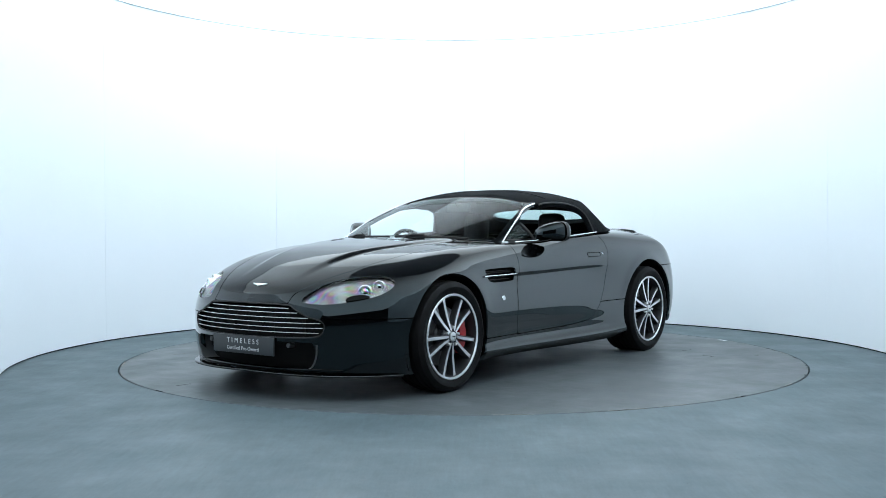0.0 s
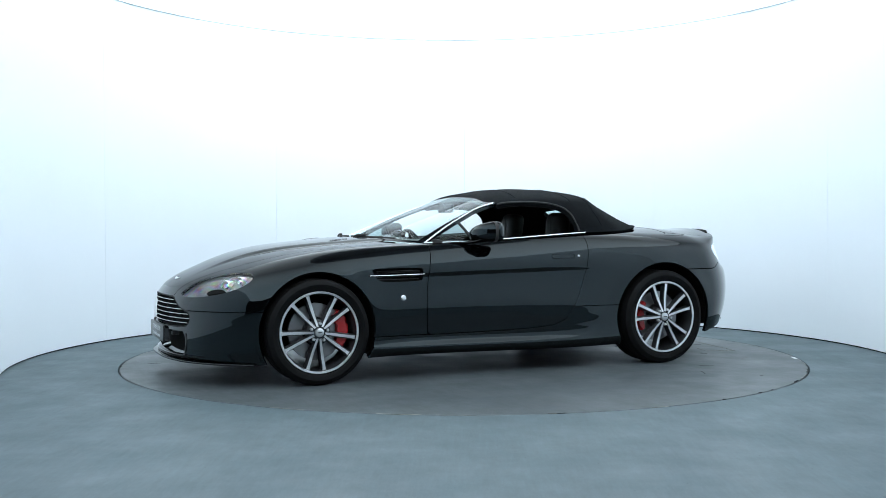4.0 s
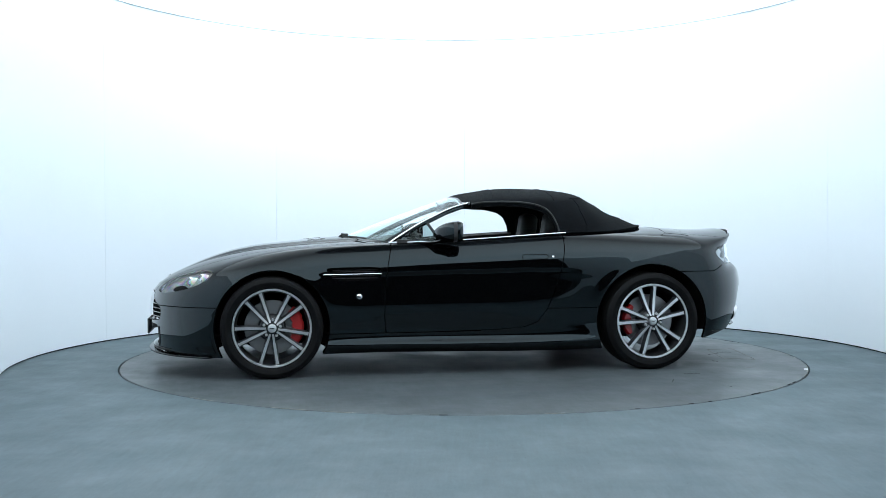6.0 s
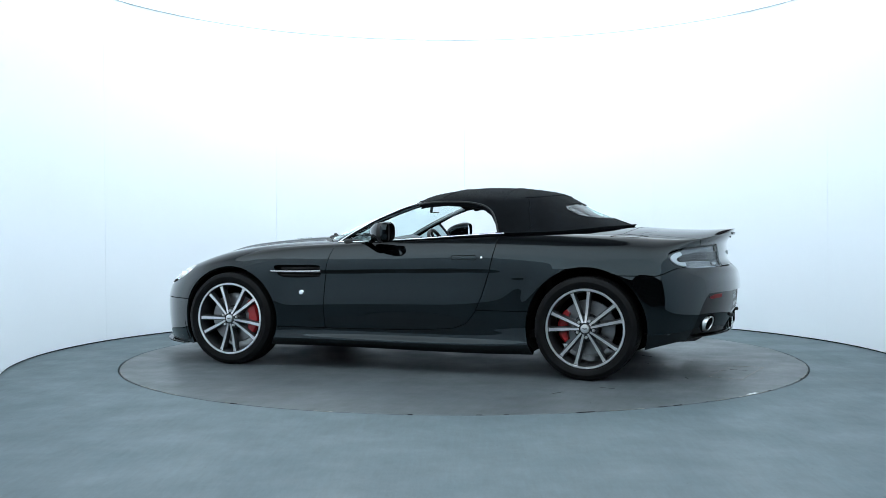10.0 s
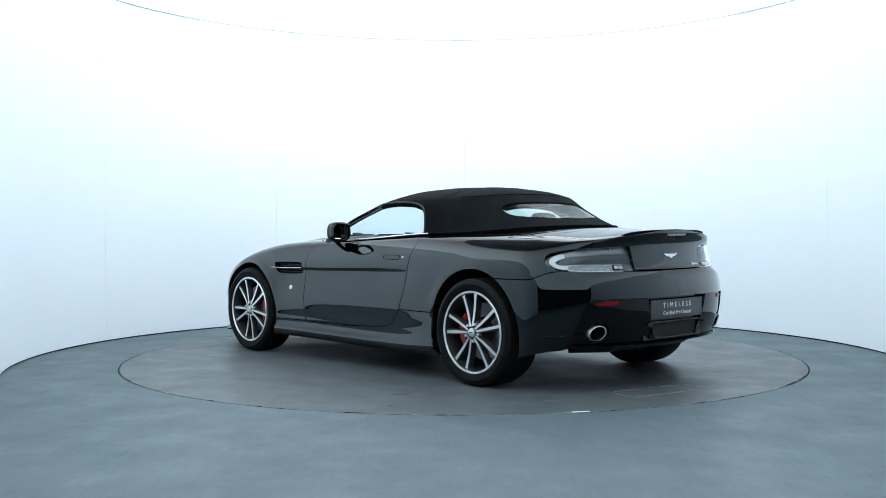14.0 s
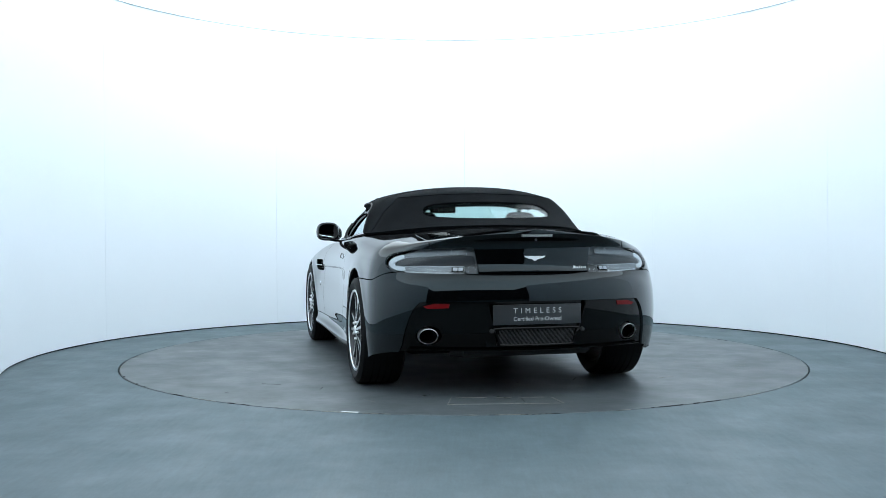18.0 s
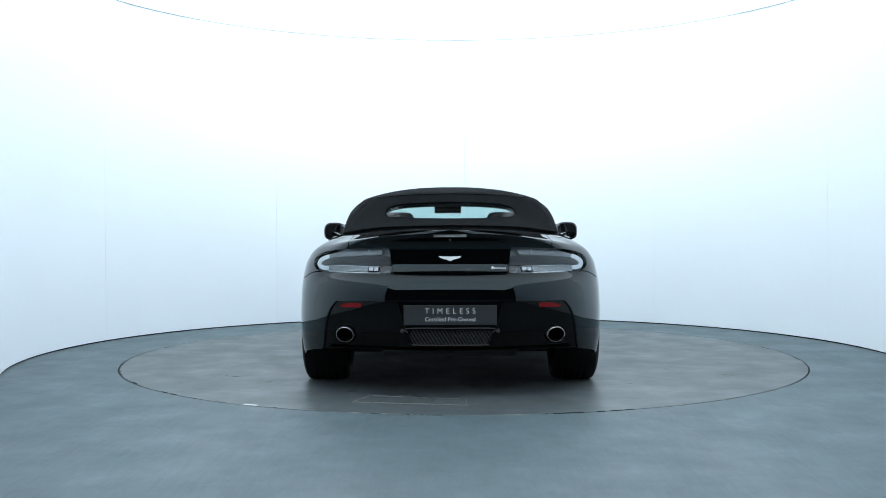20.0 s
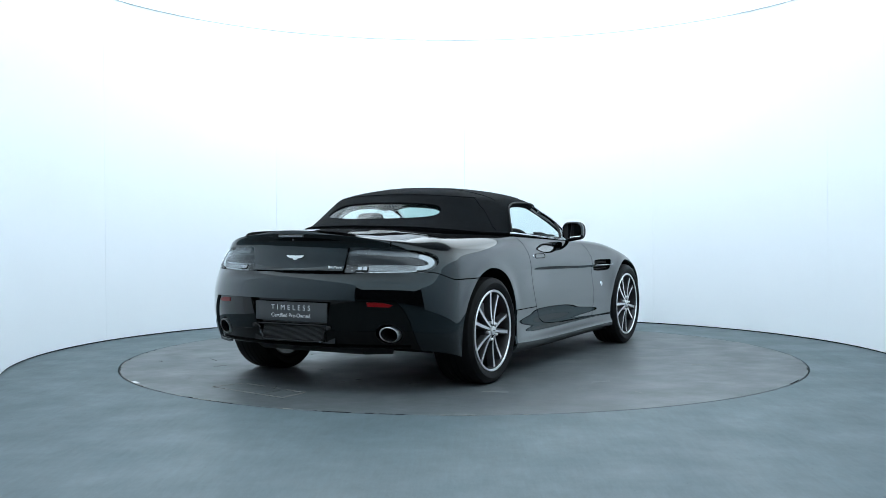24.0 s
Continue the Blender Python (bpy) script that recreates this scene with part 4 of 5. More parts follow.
# ---- details that lie on the skin ----
def on_skin(kind, u, v, lift=0.0):
    """The point of the body above (x, z) from the side, (y, z) from the front or rear, or (x, y) from the top, raised along the normal."""
    V = BODY.V
    ua, va, mask = {"side": (0, 2, V[:, 1] > 0.45), "front": (1, 2, V[:, 0] > 1.3), "rear": (1, 2, V[:, 0] < -1.3), "top": (0, 1, V[:, 2] > 0.55)}[kind]
    s = 1.0
    if kind != "side" and ((kind == "top" and v < 0) or (kind != "top" and u < 0)):
        s = -1.0
        if kind == "top":
            v = -v
        else:
            u = -u
    idx = np.nonzero(mask)[0]
    if kind == "top":
        idx = idx[BODY.N[idx][:, 2] > 0.2]
    if kind in ("front", "rear"):
        idx = idx[np.abs(BODY.N[idx][:, 0]) > 0.15]
    d = (V[idx, ua] - u) ** 2 + (V[idx, va] - v) ** 2
    o = np.argsort(d)[:5]
    near = idx[o]
    P, N = V[near], BODY.N[near]
    free = 3 - ua - va
    w = 1 / (d[o] + 1e-6)
    nf = np.where(np.abs(N[:, free]) < 0.1, 0.1, N[:, free])
    c = ((P[:, free] - (N[:, ua] * (u - P[:, ua]) + N[:, va] * (v - P[:, va])) / nf) * w).sum() / w.sum()
    n = (N * w[:, None]).sum(0)
    n /= np.linalg.norm(n)
    p = np.zeros(3)
    p[ua], p[va], p[free] = u, v, c
    p = p + n * lift
    k = np.array([1, s, 1])
    return Vector(p * k), Vector(n * k)


def flip(pts):
    return [Vector((p[0], -p[1], p[2])) for p in pts]


def on_cabin(x, z, lift=0.0):
    V = CABIN.V
    d = (V[:, 0] - x) ** 2 + (V[:, 2] - z) ** 2 + np.where(V[:, 1] < 0.4, 9, 0)
    near = np.argsort(d)[:5]
    P, N, w = V[near], CABIN.N[near], 1 / (d[near] + 1e-6)
    y = ((P[:, 1] - (N[:, 0] * (x - P[:, 0]) + N[:, 2] * (z - P[:, 2])) / np.maximum(N[:, 1], 0.15)) * w).sum() / w.sum()
    n = CABIN.N[near].mean(0)
    n /= np.linalg.norm(n)
    return Vector(np.array([x, y, z]) + n * lift)


def dense(pts, per=10, cyclic=False):
    p = np.array([tuple(q) for q in pts], float)
    t = np.linspace(0, 1, len(p))
    return [Vector(q) for q in spline(t, p)(np.linspace(0, 1, per * len(p)))]


def decal(name, kind, outline, lift=0.001, thick=0.006, per=6):
    """A small plate that follows the skin over an outline."""
    o = []
    m = len(outline)
    for i in range(m):
        a, b = np.array(outline[i]), np.array(outline[(i + 1) % m])
        o += [a + (b - a) * t for t in np.linspace(0, 1, per, endpoint=False)]
    c = np.mean(o, axis=0)
    rings = [[on_skin(kind, *(c + (q - c) * f), lift)[0] for q in o] for f in (1.0, 0.6, 0.25)]
    n = len(o)
    cen = on_skin(kind, *c, lift)
    verts = [v for r in rings for v in r] + [cen[0]] + [v - cen[1] * thick for v in rings[0]]
    faces = [(k * n + i, k * n + (i + 1) % n, k * n + n + (i + 1) % n, k * n + n + i) for k in range(2) for i in range(n)]
    faces += [(2 * n + i, 2 * n + (i + 1) % n, 3 * n) for i in range(n)]
    faces += [(i, 3 * n + 1 + i, 3 * n + 1 + (i + 1) % n, (i + 1) % n) for i in range(n)]
    me = raw(name, verts, faces, 40)
    bm = bmesh.new()
    bm.from_mesh(me)
    bmesh.ops.recalc_face_normals(bm, faces=bm.faces)
    bm.to_mesh(me)
    bm.free()
    if sum(p.normal.dot(cen[1]) for p in me.polygons[:2 * n]) < 0:
        me.flip_normals()
    return smooth_by_angle(me, 40)


def words(name, body, size, at, parent, mat=None, spacing=1.0):
    cu = bpy.data.curves.new(name, "FONT")
    cu.body, cu.size, cu.align_x, cu.align_y, cu.extrude, cu.space_character = body, size, "CENTER", "CENTER", 0.0004, spacing
    ob = new(name, cu)
    me = bpy.data.meshes.new_from_object(ob.evaluated_get(bpy.context.evaluated_depsgraph_get()))
    bpy.data.objects.remove(ob)
    # one mesh a letter: the pieces that share a stretch of the line
    bm = bmesh.new()
    bm.from_mesh(me)
    bmesh.ops.remove_doubles(bm, verts=bm.verts, dist=1e-6)
    seen, islands = set(), []
    for v in bm.verts:
        if v in seen:
            continue
        stack, isle = [v], []
        seen.add(v)
        while stack:
            q = stack.pop()
            isle.append(q)
            for e in q.link_edges:
                w = e.other_vert(q)
                if w not in seen:
                    seen.add(w)
                    stack.append(w)
        islands.append([min(q.co.x for q in isle), max(q.co.x for q in isle), isle])
    islands.sort(key=lambda i: i[0])
    letters = []
    for lo, hi, isle in islands:
        if letters and lo < letters[-1][1] - 0.3 * (hi - lo):
            letters[-1][1] = max(letters[-1][1], hi)
            letters[-1][2] += isle
        else:
            letters.append([lo, hi, isle])
    for lo, hi, isle in letters:
        at_ = {v: i for i, v in enumerate(isle)}
        fs = {f for v in isle for f in v.link_faces}
        one = raw("letter", [v.co for v in isle], [[at_[v] for v in f.verts] for f in sorted(fs, key=lambda f: f.index)], 30)
        one.transform(at)
        part("letter", one, mat or M_TEXT, parent, "white printed letter")
    bm.free()


# ---- nose ----
bars = [(0.531, 0.325), (0.505, 0.385), (0.477, 0.455), (0.448, 0.525), (0.420, 0.537), (0.392, 0.515)]
grille = cpart("grille", keep(BODY, lambda f, X, Y, Z: f["grille"] + 0.01).pushed(-0.075).both().mesh("grille", 0), M_GAP, "black grille with bright horizontal bars")
for z, w in bars:
    pts = [on_skin("front", y, z, -0.006)[0] for y in np.linspace(-w, w, 31)]
    part("grille_bar", tube("grille_bar", pts, 0.0037, 6, 0.6), M_EMBLEM, grille)
for i in range(9):
    y = -0.42 + 0.105 * i
    lo, hi = 0.372, 0.545 - max(0, abs(y) - 0.3) * 0.55
    pts = [on_skin("front", y, z, -0.035)[0] for z in np.linspace(lo, hi, 6)]
    part("grille_fin", tube("grille_fin", pts, 0.012, 6), M_GAP, grille)
rim = [on_skin("front", y, z, -0.004)[0] for y, z in curve_poly(O_GRILLE[::5], 6)]
part("grille_surround", tube("grille_surround", rim, 0.005, 8, cyclic=True), M_MATT, grille)

intake = cpart("lower_intake", keep(BODY, lambda f, X, Y, Z: f["intake"] + 0.012).pushed(-0.09).both().mesh("lower_intake", 0), M_GAP, "black lower air intake")
part("intake_box", box("intake_box", 0.30, 0.96, 0.20, 0.0, mat4=pose(1.83, 0, 0.262)), M_VOID, intake)
for sd in (1, -1):
    edge_ = dense([on_skin("front", sd * y, z, 0.002)[0] for y, z in ((0.500, 0.325), (0.497, 0.28), (0.484, 0.235), (0.462, 0.20), (0.44, 0.186))], 5)
    back_ = [p + Vector((-0.085, -sd * (0.012 + 0.03 * i / len(edge_)), 0)) for i, p in enumerate(edge_)]
    n_e = len(edge_)
    verts = [p for q in (edge_, back_) for p in q] + [p + Vector((0, sd * 0.012, 0)) for q in (edge_, back_) for p in q]
    faces = [f for i in range(n_e - 1) for f in ((i, i + 1, n_e + i + 1, n_e + i), (2 * n_e + i, 3 * n_e + i, 3 * n_e + i + 1, 2 * n_e + i + 1), (i, 2 * n_e + i, 2 * n_e + i + 1, i + 1))]
    cpart("intake_blade", raw("intake_blade", verts, faces, 40), M_GREYTRIM, "satin grey curved blade beside the intake")
    foot = [on_skin("front", sd * y, z, 0.003)[0] for y, z in ((0.44, 0.186), (0.50, 0.184), (0.56, 0.183), (0.62, 0.182))]
    cpart("blade_foot", tube("blade_foot", dense(foot, 4), 0.0035, 6, 0.8), M_BLACK, "black foot of the intake blade")
    p, n_ = on_skin("front", sd * 0.335, 0.315, -0.02)
    cpart("parking_sensor", lathe("parking_sensor", [(0, 0.016), (0.012, 0.015), (0.015, 0.011), (0.015, -0.03)], 20, "x"), M_GREYTRIM, "round grey parking sensor").matrix_basis = OFF @ Matrix.Translation(p)

# splitter lip along the bottom of the bumper
edge = []
for x in np.linspace(0, 1, 46):
    q = BODY.V[:NF + NM + NR][int(round(x * (NF + 5)))]
    if q[0] > 1.695:
        edge.append(Vector(q))
lip_out = [Vector((p.x + 0.028 * (1 if p.y < 0.5 else max(0.3, 1 - (p.y - 0.5) * 1.6)), p.y + (0.022 if p.y > 0.2 else 0.022 * p.y / 0.2), 0.150 - 0.012 * min(1, p.y / 0.85))) for p in edge]
lip_out = flip(lip_out[::-1]) + lip_out[1:]
lip_in = [Vector((p.x - 0.10, p.y * 0.93, p.z + 0.004)) for p in lip_out]
n = len(lip_out)
verts = [p + Vector((0, 0, dz)) for dz in (0.009, 0.0) for p in lip_out] + [p + Vector((0, 0, dz)) for dz in (0.014, 0.002) for p in lip_in]
faces = []
for i in range(n - 1):
    faces += [(i, i + 1, n + i + 1, n + i), (2 * n + i, 2 * n + i + 1, i + 1, i), (n + i, n + i + 1, 3 * n + i + 1, 3 * n + i)]
me = raw("splitter", verts, faces, 30)
me.flip_normals()
cpart("splitter", me, M_BLACK, "thin black front splitter lip")
cpart("splitter_edge", tube("splitter_edge", [p + Vector((0.001, 0, 0.0085)) for p in lip_out], 0.0022, 6), M_GREYTRIM, "thin grey line along the splitter edge")

plate = cpart("front_plate", box("front_plate", 0.012, 0.515, 0.106, 0.004, mat4=pose(2.147, 0, 0.306)), M_PLATE, "charcoal show plate with white words")
PF = facing((2.1535, 0, 0.306), (1, 0, 0))
words("plate_words", "TIMELESS", 0.041, PF @ Matrix.Translation((0, 0.020, 0)), plate, spacing=1.75)
words("plate_words", "Certified Pre-Owned", 0.032, PF @ Matrix.Translation((0, -0.024, 0)), plate)


def wings(name, p, n, up, w):
    """A small pair of spread wings as a plain plate."""
    half = [(0, 0.055), (0.06, 0.075), (0.30, 0.072), (0.5, 0.088), (0.47, 0.035), (0.38, -0.015), (0.25, -0.05), (0.13, -0.07), (0.07, -0.125), (0, -0.135)]
    out = [(-x * w, y * w) for x, y in half[::-1][:-1]] + [(x * w, y * w) for x, y in half][:-1]
    me = slab(name, out, 0.004, facing(p, n, up))
    return cpart(name, me, M_EMBLEM, "bright winged emblem")


p, n_ = on_skin("top", 2.015, 0.0, 0.0)
wings("nose_emblem", p, n_, (-1, 0, 0.3), 0.12)
for sd in (1, -1):
    # lamp units: two round projectors in chromed rings, and a dark notch
    for x, z, r in ((1.842, 0.638, 0.040), (1.764, 0.666, 0.036)):
        p, nn = on_skin("side", x, z, -0.022)
        ax = Vector((0.86, 0.45, 0.12)).normalized()
        m = Matrix.Translation(p) @ Vector((0, 1, 0)).rotation_difference(ax).to_matrix().to_4x4()
        for nm, prof, mat, lb in (("lamp_ring", [(r * 0.76, -0.03), (r * 0.76, 0.004), (r * 0.88, 0.012), (r, 0.006), (r, -0.04)], M_EMBLEM, "chromed projector ring"),
                                  ("projector", [(0, 0.012), (r * 0.35, 0.010), (r * 0.62, 0.002), (r * 0.8, -0.012)], M_MIRROR, "round projector lens")):
            me = lathe(nm, prof, 36)
            me.transform(m)
            if sd < 0:
                me.transform(Matrix.Scale(-1, 4, (0, 1, 0)))
                me.flip_normals()
            cpart(nm, me, mat, lb)
    notch = inside(curve_poly([(1.945, 0.572), (1.93, 0.592), (1.89, 0.606), (1.855, 0.603), (1.85, 0.592), (1.90, 0.580)], 5), BODY.V[:, 0], BODY.V[:, 2])
    k = BODY.cut(np.where(BODY.V[:, 1] > 0.3, notch, -1)).pushed(0.0012)
    cpart("lamp_notch", (k if sd > 0 else k.mirrored()).mesh("lamp_notch", 0.02), M_GAP, "black notch under the headlamp")

# seams on the tail deck: the rear edge of the cover over the folded roof, and a flap on each haunch
def seam(name, pts, label, cyclic=False, r=0.0014):
    p = np.array(pts + pts[:1] if cyclic else pts, float)
    q = [p[i] + (p[i + 1] - p[i]) * t for i in range(len(p) - 1) for t in np.linspace(0, 1, 10, endpoint=False)]
    if not cyclic:
        q.append(p[-1])
    return cpart(name, tube(name, [on_skin("top", *c, 0.0)[0] for c in q], r, 6, cyclic=cyclic), M_GAP, label)


for sd in (1, -1):
    seam("deck_flap_seam", [(-1.43, sd * 0.735), (-1.60, sd * 0.725), (-1.67, sd * 0.665), (-1.505, sd * 0.645)], "dark seam of a flap on the haunch", True)
seam("roof_cover_seam", [(-1.505, 0.645), (-1.545, 0.4), (-1.565, 0.0), (-1.545, -0.4), (-1.505, -0.645)], "dark seam across the tail deck")

# bonnet vents and washer jets
for sd in (1, -1):
    p, n_ = on_skin("top", 0.98, sd * 0.33, 0.0015)
    me = slab("bonnet_vent", [(-0.06, -0.006), (0.055, -0.012), (0.065, 0.0), (0.055, 0.008), (-0.06, 0.006)], 0.002, facing(p, n_, (0, 1, 0)))
    cpart("bonnet_vent", me, M_GAP, "small black bonnet vent")

# ---- flanks ----
for sd in (1, -1):
    mir = Matrix.Identity(4) if sd > 0 else Matrix.Scale(-1, 4, (0, 1, 0))

    def side_part(name, me, mat, label="", parent=None, smooth=True):
        if sd < 0:
            me.transform(mir)
            me.flip_normals()
        return cpart(name, me, mat, label, parent)
    k = keep(BODY, lambda f, X, Y, Z: f["vent"] + 0.008).pushed(-0.045)
    vent = side_part("wing_vent", k.mesh("wing_vent", 0), M_VOID, "black wing air vent with bright strake")
    for z in (0.655, 0.668, 0.700, 0.712):
        pts = [on_skin("side", x, z, -0.03)[0] for x in np.linspace(0.60, 0.90, 8)]
        side_part("vent_slat", tube("vent_slat", pts, 0.003, 5), M_MATT, "", vent)
    pts = [on_skin("side", x, z, 0.006)[0] for x, z in ((0.965, 0.679), (0.92, 0.680), (0.85, 0.6815), (0.75, 0.6835), (0.65, 0.685), (0.58, 0.686))]
    side_part("vent_strake", tube("vent_strake", dense(pts, 4), 0.0052, 8, 0.85), M_CHROME, "bright metal strake", vent)
    p, n_ = on_skin("side", 0.728, 0.532)
    me = lathe("side_badge", [(0, 0.005), (0.013, 0.004), (0.0175, 0.0025), (0.019, 0)], 28)
    me.transform(Matrix.Translation(p) @ Vector((0, 1, 0)).rotation_difference(n_).to_matrix().to_4x4())
    side_part("side_badge", me, M_CHROME, "round silver side badge")
    # door furniture
    ring = []
    for a in np.linspace(0, 2 * math.pi, 48, endpoint=False):
        c, s_ = math.cos(a), math.sin(a)
        ring.append(on_skin("side", -0.473 + 0.075 * np.sign(c) * (abs(c) > 0.02) + 0.0145 * c, 0.786 + 0.0145 * s_, 0.0002)[0])
    handle = side_part("door_handle", tube("door_handle", ring, 0.0022, 6, cyclic=True), M_GAP, "flush door handle outlined by a dark gap", None)
    p, n_ = on_skin("side", -0.597, 0.787)
    me = lathe("door_lock", [(0, 0.003), (0.007, 0.0028), (0.009, 0.0)], 20)
    me.transform(Matrix.Translation(p) @ Vector((0, 1, 0)).rotation_difference(n_).to_matrix().to_4x4())
    side_part("door_lock", me, M_CHROME, "bright round door lock")
    belt = [Vector(CAB_BASE(s_)) + Vector((0, 0.004, 0.004)) for s_ in np.linspace(0.243, 0.69, 40)]
    side_part("belt_strip", tube("belt_strip", belt, 0.0065, 8), M_CHROME, "bright strip along the window sill")
    pil = [on_cabin(x, z, 0.004) for x, z in ((0.503, 0.884), (0.40, 0.950), (0.28, 1.018), (0.19, 1.062), (0.10, 1.103), (0.02, 1.132), (-0.055, 1.152))]
    side_part("pillar_strip", tube("pillar_strip", dense(pil, 6), 0.0065, 8), M_CHROME, "bright strip up the windscreen pillar")
    seal = [on_cabin(x, z, 0.002) for x, z in ((-0.075, 1.146), (-0.14, 1.158), (-0.28, 1.165), (-0.45, 1.158), (-0.565, 1.132), (-0.625, 1.088), (-0.66, 1.02), (-0.678, 0.955))]
    side_part("window_seal", tube("window_seal", dense(seal, 6), 0.006, 8), M_MATT, "black rubber window seal")
    post = [on_cabin(x, z, -0.004) for x, z in ((0.243, 1.02), (0.21, 0.965), (0.172, 0.905))]
    side_part("quarter_post", tube("quarter_post", dense(post, 4), 0.010, 8), M_MATT, "black post behind the quarter glass")
    # door mirror: a rounded shell, its glass, and an arm
    nu, nv = 28, 18
    verts, faces = [], []
    for i in range(nv + 1):
        t = i / nv * 1.16 - 0.16
        # from the rim behind the glass to the blunt nose
        r = max(0.0, 1 - max(0, t) ** 2.6) ** (1 / 2.2) if t < 0.999 else 0.0
        r *= 1 - 0.13 * (max(0, -t) / 0.16) ** 2
        for j in range(nu):
            a = 2 * math.pi * j / nu
            c, s_ = math.cos(a), math.sin(a)
            e = 2 / 2.9
            yy = 0.084 * r * math.copysign(abs(c) ** e, c)
            zz = 0.071 * r * math.copysign(abs(s_) ** e, s_) * (1.0 if s_ > 0 else 0.86)
            verts.append((0.066 + 0.158 * t + 0.006 * (yy / 0.09), 0.915 + yy - 0.09 * max(0, t) ** 1.3, 0.953 + zz * (1.06 - 0.1 * max(0, t)) - 0.016 * max(0, t) ** 2 + 0.012 * (yy / 0.09) * t))
    for i in range(nv):
        for j in range(nu):
            l = (j + 1) % nu
            faces.append((i * nu + j, i * nu + l, (i + 1) * nu + l, (i + 1) * nu + j))
    mirror = side_part("door_mirror", raw("door_mirror", verts, faces, 60), M_PAINT, "black door mirror on a slim arm")
    gl = [Vector(v) for v in verts[2 * nu:3 * nu]]
    c0 = sum(gl, Vector()) / nu
    for nm, k0, dx, mat in (("mirror_surround", 0.985, 0.018, M_MATT), ("mirror_glass", 0.80, 0.008, M_MIRROR)):
        vs = [c0 + (g - c0) * k0 + Vector((dx - (0.22 * (g.y - c0.y) * k0 if nm == "mirror_glass" else 0), 0, 0)) for g in gl]
        side_part(nm, raw(nm, vs + [v + Vector((0.026, 0, 0)) for v in vs], [tuple(range(nu))] + [(j, nu + j, nu + (j + 1) % nu, (j + 1) % nu) for j in range(nu)], 30), mat, "", mirror)
    arm = [(0.17, 0.905, 0.905), (0.19, 0.88, 0.895), (0.22, 0.835, 0.888), (0.27, 0.785, 0.883), (0.33, 0.755, 0.882)]
    side_part("mirror_arm", tube("mirror_arm", dense(arm, 5), 0.021, 10, 0.5), M_BLACK, "slim black mirror arm", mirror)

# ---- windscreen wipers ----
for y0, y1 in ((0.56, 0.03), (-0.02, -0.50)):
    def on_screen(y, lift):
        s_ = float(np.interp(abs(y), CAB_BASE(cab_s[:16])[:, 1], cab_s[:16]))
        b, e = CAB_BASE(s_), CAB_EDGE(s_)
        p = b + (e - b) * lift[0]
        return Vector((p[0] + 0.02, y, p[2] + lift[1]))
    blade = [on_screen(y, (0.035, 0.013)) for y in np.linspace(y0, y1, 10)]
    wp = cpart("wiper_blade", tube("wiper_blade", blade, 0.0055, 6, 1.1), M_MATT, "black wiper resting at the foot of the screen")
    mid = blade[5]
    part("wiper_arm", tube("wiper_arm", [on_screen(y1 + 0.06, (0.0, 0.012)), (mid + on_screen(y1 + 0.06, (0.0, 0.012))) / 2 + Vector((0, 0, 0.018)), mid + Vector((0, 0, 0.012))], 0.008, 6), M_MATT, wp)
pts = [Vector(CAB_BASE(s_)) + Vector((0.012, 0, -0.002)) for s_ in np.linspace(0, 0.225, 24)]
cpart("scuttle", tube("scuttle", flip(pts[::-1]) + pts[1:], 0.02, 8, 0.45), M_MATT, "black scuttle strip under the screen")

# ---- canvas seams ----
def cab_point(s_, v):
    i = int(round(v * 63)) * 150 + int(round(s_ * 149))
    return Vector(CABIN.V[i] + CABIN.N[i] * 0.001)


for s_, v0 in ((0.655, 0.56), (0.40, 0.62)):
    pts = [cab_point(s_, v) for v in np.linspace(v0, 1.0, 20)]
    cpart("canvas_seam", tube("canvas_seam", pts + flip(pts[::-1])[1:], 0.0028, 6), M_CLOTH, "stitched seam across the roof")
pts = [cab_point(s_, 0.605) for s_ in np.linspace(0.74, 1.0, 24)]
cpart("canvas_seam", tube("canvas_seam", pts + flip(pts[::-1])[1:], 0.003, 6), M_CLOTH, "stitched seam above the rear window")
for sd in (1, -1):
    pts = [cab_point(0.74 + 0.02 * v, v) for v in np.linspace(0.02, 0.60, 24)]
    cpart("canvas_seam", tube("canvas_seam", pts if sd > 0 else flip(pts), 0.0028, 6), M_CLOTH, "stitched seam down the roof")
pts = [Vector(CAB_BASE(s_)) + Vector((0, 0, 0.006)) for s_ in np.linspace(0.67, 1.0, 50)]
cpart("roof_hem", tube("roof_hem", pts + flip(pts[::-1])[1:], 0.005, 8), M_CLOTH, "black hem at the foot of the canvas")
ring = []
for y, z in curve_poly([(-0.44, 1.085), (-0.36, 1.142), (0, 1.160), (0.36, 1.142), (0.44, 1.085), (0.36, 1.055), (0, 1.045), (-0.36, 1.055)], 6):
    V = CABIN.V
    d = (V[:, 1] - abs(y)) ** 2 + (V[:, 2] - z) ** 2 + np.where(V[:, 0] > -0.85, 9, 0)
    near = np.argsort(d)[:5]
    P, N, w = V[near], CABIN.N[near], 1 / (d[near] + 1e-6)
    x = ((P[:, 0] - (N[:, 1] * (abs(y) - P[:, 1]) + N[:, 2] * (z - P[:, 2])) / np.minimum(N[:, 0], -0.15)) * w).sum() / w.sum()
    ring.append(Vector((x, y, z)))
cpart("rear_window_seal", tube("rear_window_seal", ring, 0.003, 6, cyclic=True), M_CLOTH, "black bonded edge of the rear window")

# ---- tail ----
plate = cpart("rear_plate", box("rear_plate", 0.012, 0.535, 0.116, 0.004, mat4=pose(-2.168, 0, 0.487)), M_PLATE, "charcoal show plate with white words")
